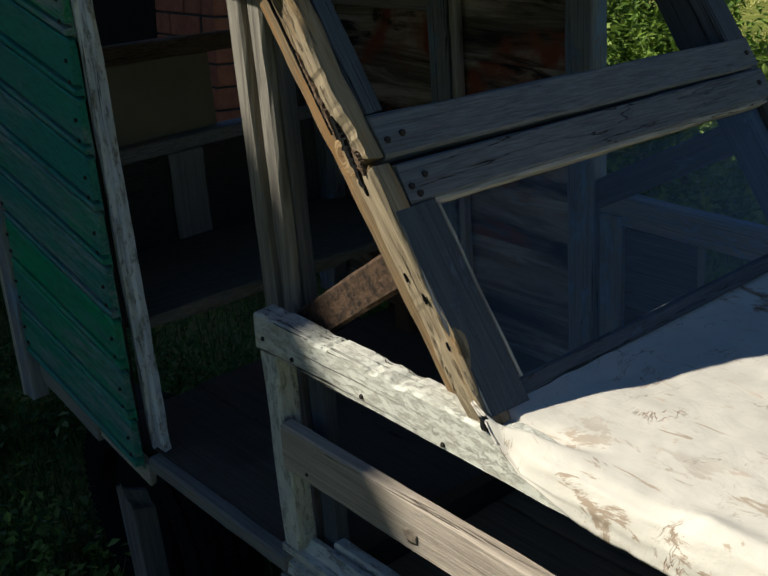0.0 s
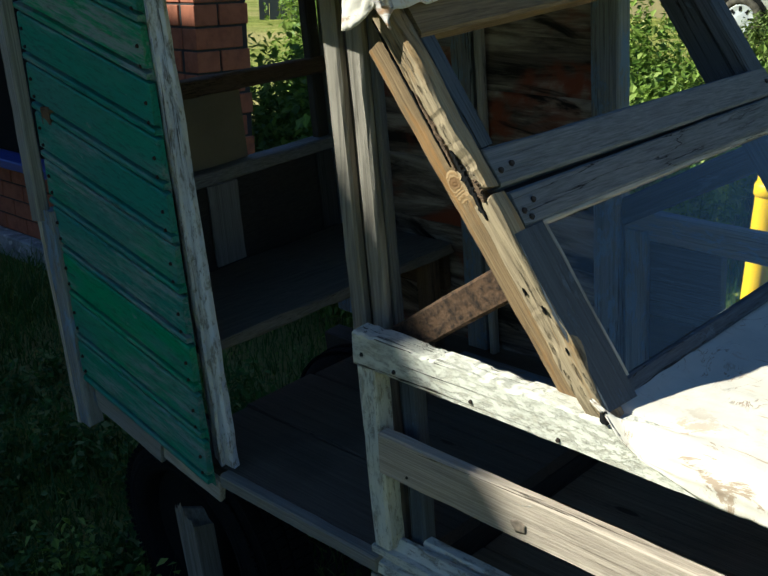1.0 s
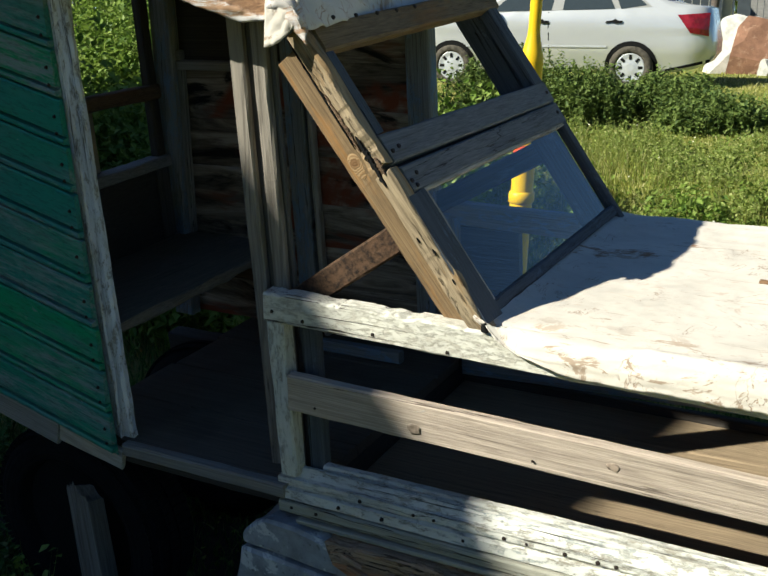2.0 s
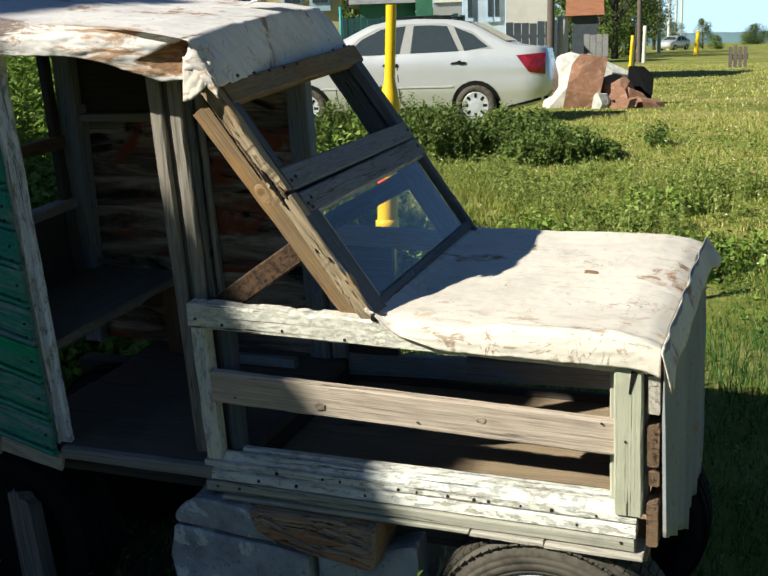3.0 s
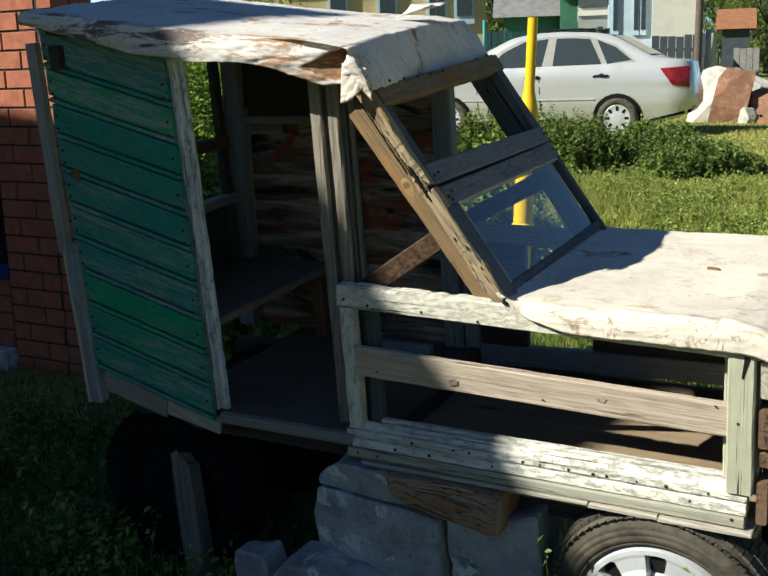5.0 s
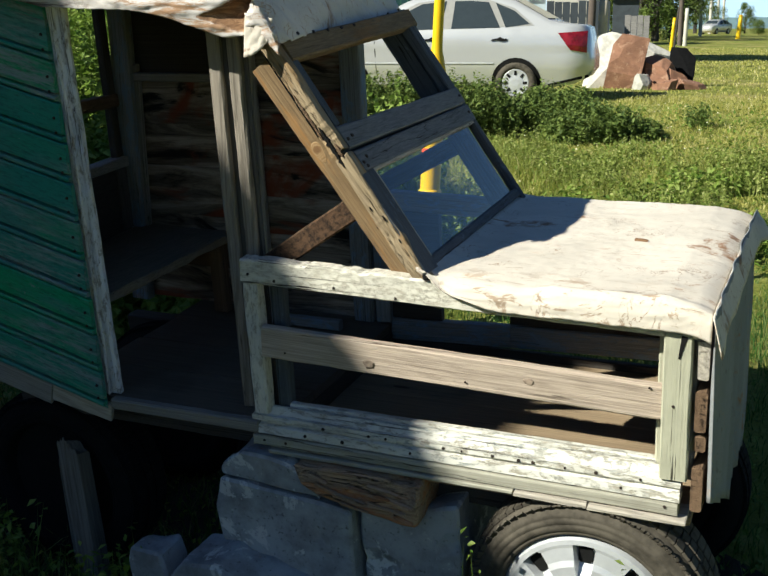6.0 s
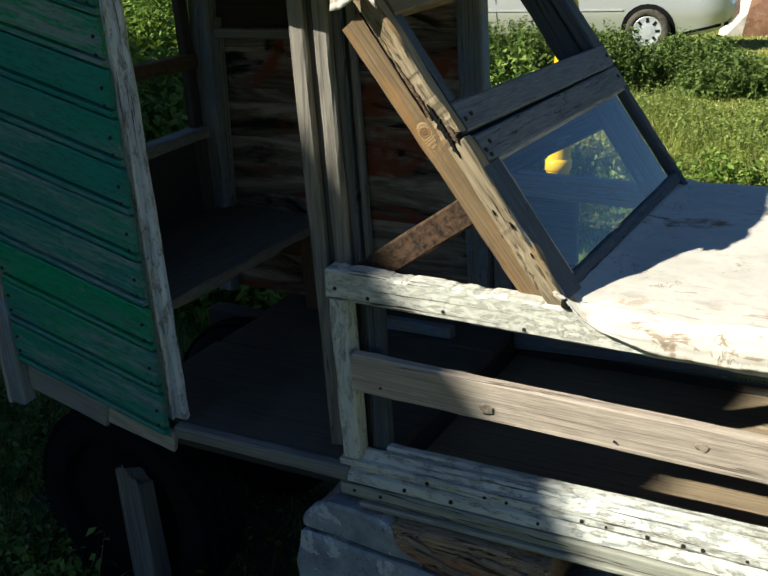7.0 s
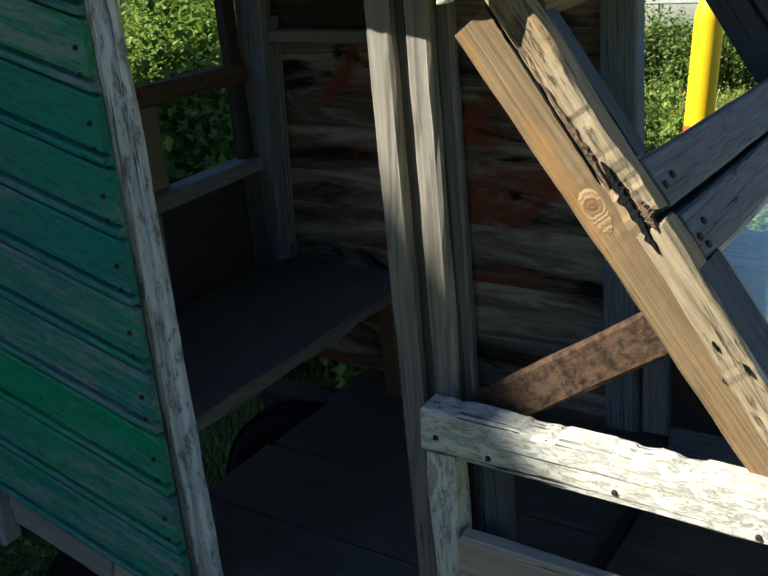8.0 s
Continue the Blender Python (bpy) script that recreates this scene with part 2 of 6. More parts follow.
def plywood():
    s = Shade("stained_plywood", 0.8)
    grain = s.noise(5, 8, 0.7, (0.3, 2.4, 2.4), warp=1.2)
    col = s.ramp(grain, (0.36, (0.020, 0.016, 0.013)), (0.49, (0.185, 0.145, 0.115)), (0.62, (0.46, 0.385, 0.315)))
    red = s.step(s.noise(3.4, 5, 0.55, (0.8, 1.5, 1.5), warp=0.8), 0.53, 0.66)
    col = s.mix(red, col, (0.24, 0.060, 0.028))
    black = s.step(s.noise(4.2, 6, 0.6, (0.5, 1.8, 1.8), warp=1.5), 0.56, 0.66)
    s.colour(s.mix(black, col, (0.010, 0.008, 0.007))).bump(grain, 0.4, 0.003)
    return s.m


PLYWOOD = plywood()


def knot_rings(at):
    """Growth rings round a knot in tan timber."""
    s = Shade("ringed_knot", 0.8, 0.3)
    d = s.t.nodes.new("ShaderNodeVectorMath")
    d.operation, d.inputs[1].default_value = "DISTANCE", at
    s.link(s.at, d.inputs[0])
    wob = s.t.nodes.new("ShaderNodeMath")
    wob.operation, wob.inputs[1].default_value = "MULTIPLY_ADD", 0.030
    s.link(s.noise(38, 4, 0.6, loose=False), wob.inputs[0])
    s.link(d.outputs["Value"], wob.inputs[2])
    wave = s.t.nodes.new("ShaderNodeMath")
    wave.operation, wave.inputs[1].default_value = "MULTIPLY", 900.0
    s.link(wob.outputs[0], wave.inputs[0])
    ring = s.t.nodes.new("ShaderNodeMath")
    ring.operation = "SINE"
    s.link(wave.outputs[0], ring.inputs[0])
    col = s.mix(s.step(ring.outputs[0], -0.8, 1.0), (0.31, 0.205, 0.105), (0.26, 0.155, 0.070))
    col = s.mix(s.step(wob.outputs[0], 0.028, 0.018), col, (0.16, 0.085, 0.035))
    s.colour(col).bump(ring.outputs[0], 0.3, 0.001)
    return s.m


RING_WOOD = knot_rings((0.131, 0.033, 1.332))


def sheet(name, base, mark, brown, soiled=False, edge=False):
    """Old linoleum cloth: pale, creased, worn through to brown."""
    s = Shade(name, 0.75, 0.25)
    fine = s.noise(60, 6, 0.6, loose=False)
    tone = s.noise(4, 8, 0.65, loose=False, warp=0.4)
    col = s.ramp(tone, (0.32, tuple(c * 0.80 for c in base)), (0.62, base))
    crease = s.noise(11, 8, 0.68, (1.0, 2.4, 1.2), loose=False, warp=2.2)
    worn = s.step(crease, 0.585, 0.66)
    col = s.mix(worn, col, mark)
    ridge = s.t.nodes.new("ShaderNodeMath")
    ridge.operation, ridge.inputs[1].default_value = "SUBTRACT", 0.5
    s.link(s.noise(7, 5, 0.6, (1.6, 0.8, 1.0), loose=False, warp=1.6), ridge.inputs[0])
    size = s.t.nodes.new("ShaderNodeMath")
    size.operation = "ABSOLUTE"
    s.link(ridge.outputs[0], size.inputs[0])
    fold = s.t.nodes.new("ShaderNodeMath")
    fold.operation = "MULTIPLY"
    s.link(s.step(size.outputs[0], 0.010, 0.003), fold.inputs[0])
    s.link(s.step(s.noise(6, 4, 0.6, loose=False), 0.50, 0.62), fold.inputs[1])
    col = s.mix(fold.outputs[0], col, (0.33, 0.235, 0.17))
    s.bump(fold.outputs[0], 0.5, -0.003)
    patch = s.step(s.noise(3.1, 8, 0.68, (1.0, 1.3, 1), loose=False, warp=0.8), 0.605 - brown, 0.66 - brown)
    half = s.t.nodes.new("ShaderNodeMath")
    half.operation = "MULTIPLY"
    s.link(patch, half.inputs[0])
    s.link(s.step(s.noise(22, 6, 0.7, loose=False), 0.40, 0.58), half.inputs[1])
    col = s.mix(half.outputs[0], col, (0.27, 0.15, 0.085))
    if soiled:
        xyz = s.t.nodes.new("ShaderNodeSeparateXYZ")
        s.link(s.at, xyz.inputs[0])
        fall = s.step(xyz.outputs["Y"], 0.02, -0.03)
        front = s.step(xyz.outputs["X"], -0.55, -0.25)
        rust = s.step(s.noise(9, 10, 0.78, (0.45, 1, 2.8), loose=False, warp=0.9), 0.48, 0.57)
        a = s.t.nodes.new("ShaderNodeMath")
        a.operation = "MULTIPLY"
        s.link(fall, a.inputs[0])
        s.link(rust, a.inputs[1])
        worn_fold = None
        for nx, nz, c in FOLD_EDGES:
            d = s.t.nodes.new("ShaderNodeVectorMath")
            d.operation = "DOT_PRODUCT"
            d.inputs[1].default_value = (nx, 0, nz)
            s.link(s.at, d.inputs[0])
            e = s.t.nodes.new("ShaderNodeMath")
            e.operation, e.inputs[1].default_value = "ADD", c
            s.link(d.outputs["Value"], e.inputs[0])
            if worn_fold is None:
                worn_fold = e.outputs[0]
            else:
                low = s.t.nodes.new("ShaderNodeMath")
                low.operation = "MINIMUM"
                s.link(worn_fold, low.inputs[0])
                s.link(e.outputs[0], low.inputs[1])
                worn_fold = low.outputs[0]
        ragged = s.t.nodes.new("ShaderNodeMath")
        ragged.operation, ragged.inputs[1].default_value = "MULTIPLY_ADD", 0.022
        s.link(s.noise(40, 8, 0.75, loose=False), ragged.inputs[0])
        s.link(worn_fold, ragged.inputs[2])
        bare = s.step(ragged.outputs[0], 0.011, 0.016)
        tone_b = s.ramp(s.noise(20, 8, 0.75, (0.8, 1, 2.5), loose=False, warp=1.0), (0.36, (0.085, 0.046, 0.024)), (0.52, (0.22, 0.12, 0.062)), (0.66, (0.42, 0.27, 0.16)))
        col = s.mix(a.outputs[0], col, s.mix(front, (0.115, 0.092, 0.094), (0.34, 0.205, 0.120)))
        near_side = s.t.nodes.new("ShaderNodeMath")
        near_side.operation = "MULTIPLY"
        s.link(bare, near_side.inputs[0])
        s.link(s.step(xyz.outputs["Y"], 0.06, 0.03), near_side.inputs[1])
        col = s.mix(near_side.outputs[0], col, tone_b)
    if edge:
        xyz = s.t.nodes.new("ShaderNodeSeparateXYZ")
        s.link(s.at, xyz.inputs[0])
        rubbed = s.t.nodes.new("ShaderNodeMath")
        rubbed.operation = "MULTIPLY"
        s.link(s.step(xyz.outputs["Y"], 0.16, 0.0), rubbed.inputs[0])
        s.link(s.step(s.noise(13, 9, 0.72, (0.55, 1.4, 1), loose=False, warp=0.8), 0.55, 0.59), rubbed.inputs[1])
        col = s.mix(rubbed.outputs[0], col, (0.34, 0.255, 0.185))
        thin = s.step(s.noise(30, 5, 0.6, (0.25, 1.4, 1), loose=False, warp=1.5), 0.63, 0.68)
        col = s.mix(thin, col, (0.42, 0.33, 0.25))
    s.colour(col).bump(fine, 0.15, 0.001).bump(crease, 0.35, 0.004).bump(tone, 0.3, 0.012)
    return s.m


def edges_of(*p):
    """Inward normals and offsets of a triangle's edges in x and z."""
    mx, mz = sum(a for a, b in p) / 3, sum(b for a, b in p) / 3
    out = []
    for (ax, az), (bx, bz) in zip(p, p[1:] + p[:1]):
        nx, nz = -(bz - az), bx - ax
        k = math.hypot(nx, nz) * (1 if nx * (mx - ax) + nz * (mz - az) > 0 else -1)
        out.append((nx / k, nz / k, -(nx * ax + nz * az) / k))
    return out


FOLD_EDGES = edges_of((-0.135, 1.648), (0.020, 1.706), (-0.008, 1.604))
HOOD_SHEET = sheet("pale_linoleum", (0.65, 0.585, 0.50), (0.53, 0.43, 0.345), 0.0, edge=True)
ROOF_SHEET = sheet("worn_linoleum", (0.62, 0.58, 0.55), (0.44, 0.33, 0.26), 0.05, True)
BROWN_SHEET = sheet("brown_linoleum_back", (0.22, 0.125, 0.065), (0.11, 0.06, 0.032), 0.05)
# front sheet: its shade is put into this darker, greyer colour
FRONT_SHEET = sheet("shade_grey_linoleum", (0.25, 0.26, 0.265), (0.17, 0.17, 0.165), 0.0)


def plain(name, colour, rough=0.6, metal=0.0, spec=0.4, vary=0.25, scale=12, bump=0.1, patches=None):
    s = Shade(name, rough, spec)
    n = s.noise(scale, 6, 0.65)
    col = s.mix(s.step(n, 0.35, 0.7), colour, tuple(c * (1 - vary) for c in colour))
    if patches:
        col = s.mix(s.step(s.noise(scale * 1.3, 9, 0.7, warp=0.4), 0.56, 0.59), col, patches)
        pore = s.step(s.noise(scale * 12, 5, 0.7), 0.60, 0.68)
        col = s.mix(pore, col, tuple(c * 0.35 for c in colour))
        s.bump(pore, 0.6, -0.004)
    s.colour(col)
    s.b.inputs["Metallic"].default_value = metal
    if bump:
        s.bump(n, bump, 0.004)
    return s.m


ROUGH_BARK = plain("rough_brown_lath_grain", (0.085, 0.045, 0.023), 0.95, vary=0.88, scale=80, bump=1.0)
RUBBER = plain("dusty_rubber", (0.098, 0.085, 0.066), 0.9, vary=0.55, scale=22, spec=0.2, bump=0.3)
# rear and far wheels: shade is put into this near-black colour
DARK_RUBBER = plain("black_rubber", (0.009, 0.009, 0.010), 0.9, vary=0.4, scale=18, spec=0.12)
SILVER = plain("silver_plastic", (0.55, 0.56, 0.57), 0.38, metal=0.35, vary=0.12, scale=20, bump=0.05)
# near-black that also stands in for shade in slots, arches and gaps
BLACK = plain("black_recess", (0.012, 0.012, 0.012), 0.95, vary=0.2, spec=0.08)
NAIL = plain("rusty_iron", (0.05, 0.035, 0.028), 0.7, metal=0.4, vary=0.4, scale=60)
KNOT = plain("wood_knot", (0.34, 0.26, 0.195), 0.8, vary=0.5, scale=55, bump=0.4)
YELLOW = plain("yellow_gloss_paint", (0.86, 0.53, 0.012), 0.35, vary=0.12, scale=8, bump=0.05)
RED = plain("red_paint", (0.75, 0.10, 0.035), 0.45, vary=0.2, scale=14)
STONE = plain("grey_concrete_rubble", (0.38, 0.395, 0.41), 0.9, vary=0.55, scale=6, bump=0.7, patches=(0.55, 0.55, 0.53))
PALE_STONE = plain("white_stone", (0.64, 0.61, 0.54), 0.9, vary=0.4, scale=9, bump=0.6)
RED_STONE = plain("red_brown_rock", (0.29, 0.145, 0.088), 0.9, vary=0.35, scale=5, bump=0.6, patches=(0.34, 0.20, 0.13))
BRICK = plain("red_brick", (0.36, 0.115, 0.06), 0.85, vary=0.35, scale=14, bump=0.3)
MORTAR = plain("dark_mortar", (0.045, 0.040, 0.038), 0.95, vary=0.3, scale=30, bump=0.3)
BEIGE = plain("beige_fibreboard", (0.30, 0.24, 0.15), 0.85, vary=0.15, scale=6)
BLUE_PAINT = plain("blue_paint", (0.03, 0.06, 0.32), 0.5, vary=0.2)
CAR_PAINT = plain("silver_car_paint", (0.62, 0.62, 0.61), 0.24, metal=0.45, vary=0.04, scale=2, bump=0)
CAR_GLASS = plain("dark_car_glass", (0.035, 0.045, 0.05), 0.06, spec=0.6, vary=0.1, bump=0)
LAMP_RED = plain("red_lamp_glass", (0.27, 0.013, 0.022), 0.2, spec=0.6, vary=0.5, scale=9, bump=0)
WALL_PALE = plain("pale_render", (0.55, 0.52, 0.45), 0.9, vary=0.12, scale=3)
WALL_YELLOW = plain("yellow_boards", (0.52, 0.42, 0.22), 0.85, vary=0.15, scale=3)
WALL_BLUE = plain("grey_blue_render", (0.42, 0.50, 0.56), 0.9, vary=0.15, scale=3)
ROOF_GREY = plain("grey_slate_roof", (0.20, 0.20, 0.20), 0.9, vary=0.3, scale=4)
TEAL = plain("teal_paint", (0.012, 0.060, 0.062), 0.6, vary=0.3, scale=5)
FENCE_GREY = plain("grey_blue_fence_sheet", (0.045, 0.056, 0.068), 0.7, vary=0.3, scale=3)


def glass():
    s = Shade("window_glass", 0.0, 0.5)
    s.colour((0.97, 0.98, 0.985))
    s.b.inputs["Transmission Weight"].default_value = 1.0
    s.b.inputs["IOR"].default_value = 1.31
    return s.m


GLASS = glass()


def ground_shade():
    s = Shade("grassy_soil", 0.95, 0.1)
    big = s.noise(0.35, 6, 0.6, loose=False)
    mid = s.noise(2.6, 8, 0.7, loose=False)
    small = s.noise(28, 6, 0.7, loose=False)
    col = s.ramp(mid, (0.30, (0.08, 0.105, 0.018)), (0.5, (0.19, 0.21, 0.042)), (0.72, (0.37, 0.34, 0.11)))
    col = s.mix(s.step(big, 0.5, 0.68), col, (0.33, 0.28, 0.11))
    col = s.mix(s.step(small, 0.5, 0.75), col, (0.035, 0.050, 0.012))
    s.colour(col).bump(small, 0.8, 0.03).bump(mid, 0.6, 0.08)
    return s.m


SOIL = ground_shade()


def leaf_shade(name, dark, light, dry=None):
    s = Shade(name, 0.55, 0.25)
    g = s.t.nodes.new("ShaderNodeNewGeometry")
    col = s.ramp(g.outputs["Random Per Island"], (0.0, dark), (0.75, light), (1.0, dry or light))
    s.colour(col)
    s.b.inputs["Subsurface Weight"].default_value = 0.0
    thin = s.t.nodes.new("ShaderNodeBsdfTranslucent")
    s.link(col, thin.inputs["Color"])
    both = s.t.nodes.new("ShaderNodeMixShader")
    both.inputs[0].default_value = 0.35
    s.link(s.b.outputs[0], both.inputs[1])
    s.link(thin.outputs[0], both.inputs[2])
    s.link(both.outputs[0], s.t.nodes["Material Output"].inputs["Surface"])
    return s.m


GRASS = leaf_shade("grass_blades", (0.15, 0.185, 0.028), (0.33, 0.36, 0.075), (0.54, 0.48, 0.22))
LAWN = leaf_shade("dry_lawn_blades", (0.25, 0.26, 0.05), (0.50, 0.465, 0.135), (0.68, 0.60, 0.33))
# near grass, darker than the lawn: its shade is put into the colour
SHADY_GRASS = leaf_shade("lush_shade_toned_blades", (0.020, 0.075, 0.012), (0.075, 0.165, 0.030), (0.26, 0.29, 0.11))
BUSH = leaf_shade("nettle_leaves", (0.075, 0.14, 0.018), (0.21, 0.30, 0.050), (0.29, 0.36, 0.09))
WEED = leaf_shade("pale_weed_leaves", (0.13, 0.185, 0.032), (0.29, 0.345, 0.080), (0.44, 0.45, 0.17))
TREE = leaf_shade("tree_leaves", (0.060, 0.105, 0.024), (0.185, 0.245, 0.060))



def earth_shade():
    s = Shade("dark_shade_earth", 0.95, 0.1)
    n = s.noise(14, 8, 0.7, loose=False)
    s.colour(s.ramp(n, (0.3, (0.030, 0.026, 0.020)), (0.7, (0.080, 0.066, 0.050)))).bump(n, 0.8, 0.03)
    return s.m


# dark earth colour that stands in for the shade under the truck
EARTH = earth_shade()
FLOWER = plain("small_white_flowers", (0.80, 0.78, 0.60), 0.7, vary=0.1, bump=0)
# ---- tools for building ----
def spread_far_side(p):
    """Scales the far side about a point near the camera, to fit its view."""
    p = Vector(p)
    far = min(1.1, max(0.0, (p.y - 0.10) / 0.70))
    return p + (p - Vector((1.20, -1.80, 1.78))) * (FAR_SPREAD * far)


FAR_SPREAD = 0.045


def part(name, bm, material, parent=None, label="", matrix=None, smooth=False):
    """Links a bmesh as one mesh object under a thing or a part."""
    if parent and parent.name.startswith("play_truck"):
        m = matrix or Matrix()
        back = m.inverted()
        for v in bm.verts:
            v.co = back @ spread_far_side(m @ v.co)
    me = bpy.data.meshes.new(name)
    bm.normal_update()
    bm.to_mesh(me)
    bm.free()
    me.materials.append(material)
    if smooth:
        for p in me.polygons:
            p.use_smooth = True
    ob = new(name, me)
    if parent:
        ob.parent = parent
    if matrix:
        ob.matrix_basis = matrix
    if label:
        tagged(ob, label)
    return ob


def axes(a, b, face):
    x = (Vector(b) - Vector(a)).normalized()
    z = Vector(face)
    z = (z - x * z.dot(x)).normalized()
    y = z.cross(x)
    m = Matrix((x, y, z)).transposed().to_4x4()
    m.translation = Vector(a)
    return m


def board(name, parent, a, b, wide, thick, material, face=(0, -1, 0), label="", profile=None, worn=0.0016, skew=0.0, taper=1.0, step=0.05, chip=0.0):
    """A sawn board from a to b (the middle of its section), wide across, thick along face. Its edges are worn and slightly uneven."""
    L = (Vector(b) - Vector(a)).length
    w, t = wide / 2, thick / 2
    c = min(0.004, t * 0.45, w * 0.45)
    pts = profile or [(-w + c, -t), (w - c, -t), (w, -t + c), (w, t - c), (w - c, t), (-w + c, t), (-w, t - c), (-w, -t + c)]
    n = max(2, int(L / step) + 1)
    bm = bmesh.new()
    rings = []
    seed = random.uniform(0, 100)
    for i in range(n + 1):
        f = i / n
        ring = []
        for j, (y, z) in enumerate(pts):
            k = 1 + (taper - 1) * f
            q = Vector((f * L * 14, j * 3.7, seed))
            dy, dz = noise.noise(q) * worn, noise.noise(q + Vector((0, 50, 9))) * worn
            if chip and y > 0:
                dy -= chip * max(0.0, noise.fractal(Vector((f * L * 16, seed, 3.0)), 0.6, 2.3, 5) - 0.05) * 1.5
            dx = (noise.noise(Vector((j * 2.1, seed, 8 + i))) * worn * 2) if i in (0, n) else 0
            ring.append(bm.verts.new((f * L + skew * y * k + dx, y * k + dy, z + dz)))
        rings.append(ring)
    m = len(pts)
    for i in range(n):
        for j in range(m):
            bm.faces.new((rings[i][j], rings[i + 1][j], rings[i + 1][(j + 1) % m], rings[i][(j + 1) % m]))
    bm.faces.new(rings[0])
    bm.faces.new(rings[-1][::-1])
    bmesh.ops.recalc_face_normals(bm, faces=bm.faces)
    return part(name, bm, material, parent, label, axes(a, b, face))


def bar(name, parent, x, y, z, material, along="x", **more):
    """A board that fills the box x, y, z (pairs), its grain along one axis."""
    (x0, x1), (y0, y1), (z0, z1) = x, y, z
    xm, ym, zm = (x0 + x1) / 2, (y0 + y1) / 2, (z0 + z1) / 2
    dx, dy, dz = x1 - x0, y1 - y0, z1 - z0
    if along == "x":
        if dy < dz:
            return board(name, parent, (x0, ym, zm), (x1, ym, zm), dz, dy, material, (0, -1, 0), **more)
        return board(name, parent, (x0, ym, zm), (x1, ym, zm), dy, dz, material, (0, 0, 1), **more)
    if along == "y":
        if dx < dz:
            return board(name, parent, (xm, y0, zm), (xm, y1, zm), dz, dx, material, (1, 0, 0), **more)
        return board(name, parent, (xm, y0, zm), (xm, y1, zm), dx, dz, material, (0, 0, 1), **more)
    if dy < dx:
        return board(name, parent, (xm, ym, z0), (xm, ym, z1), dx, dy, material, (0, -1, 0), **more)
    return board(name, parent, (xm, ym, z0), (xm, ym, z1), dy, dx, material, (1, 0, 0), **more)


def spin(profile, n=48, close=False):
    """A bmesh turned round the y axis from (radius, y) pairs."""
    bm = bmesh.new()
    rings = [[bm.verts.new((r * math.cos(2 * math.pi * i / n), y, r * math.sin(2 * math.pi * i / n))) for i in range(n)] for r, y in profile]
    pairs = list(zip(rings, rings[1:])) + ([(rings[-1], rings[0])] if close else [])
    for a, b in pairs:
        for i in range(n):
            bm.faces.new((a[i], a[(i + 1) % n], b[(i + 1) % n], b[i]))
    if not close:
        bm.faces.new(rings[0])
        bm.faces.new(rings[-1][::-1])
    bmesh.ops.recalc_face_normals(bm, faces=bm.faces)
    return bm


def cloth(name, parent, f, nu, nv, material, label="", thick=0.003):
    """A sheet over the unit square by f(u, v), with a real thickness."""
    bm = bmesh.new()
    g = [[bm.verts.new(f(i / nu, j / nv)) for j in range(nv + 1)] for i in range(nu + 1)]
    for i in range(nu):
        for j in range(nv):
            bm.faces.new((g[i][j], g[i + 1][j], g[i + 1][j + 1], g[i][j + 1]))
    bmesh.ops.recalc_face_normals(bm, faces=bm.faces)
    ob = part(name, bm, material, parent, label, smooth=True)
    so = ob.modifiers.new("thickness", "SOLIDIFY")
    so.thickness, so.offset = thick, -1
    return ob


def wrinkle(x, y, z=0.0, scale=6.0, octaves=4):
    return noise.fractal(Vector((x * scale, y * scale, z)), 0.9, 2.1, octaves)


NAIL_MESH = None


def nail(parent, place, face=(0, -1, 0), size=0.0045):
    """A nail head on a part; place is in the truck's frame."""
    global NAIL_MESH
    if NAIL_MESH is None:
        bm = bmesh.new()
        bmesh.ops.create_cone(bm, cap_ends=True, segments=8, radius1=1.0, radius2=0.7, depth=0.8)
        NAIL_MESH = bpy.data.meshes.new("nail")
        bm.to_mesh(NAIL_MESH)
        bm.free()
        NAIL_MESH.materials.append(NAIL)
    ob = new("nail", NAIL_MESH)
    ob.parent = parent
    z = Vector(face).normalized()
    q = z.to_track_quat("Z", "Y").to_matrix().to_4x4()
    world_in_truck = Matrix.Translation(spread_far_side(place)) @ q @ Matrix.Scale(size, 4)
    ob.matrix_basis = parent.matrix_basis.inverted() @ world_in_truck
    return ob


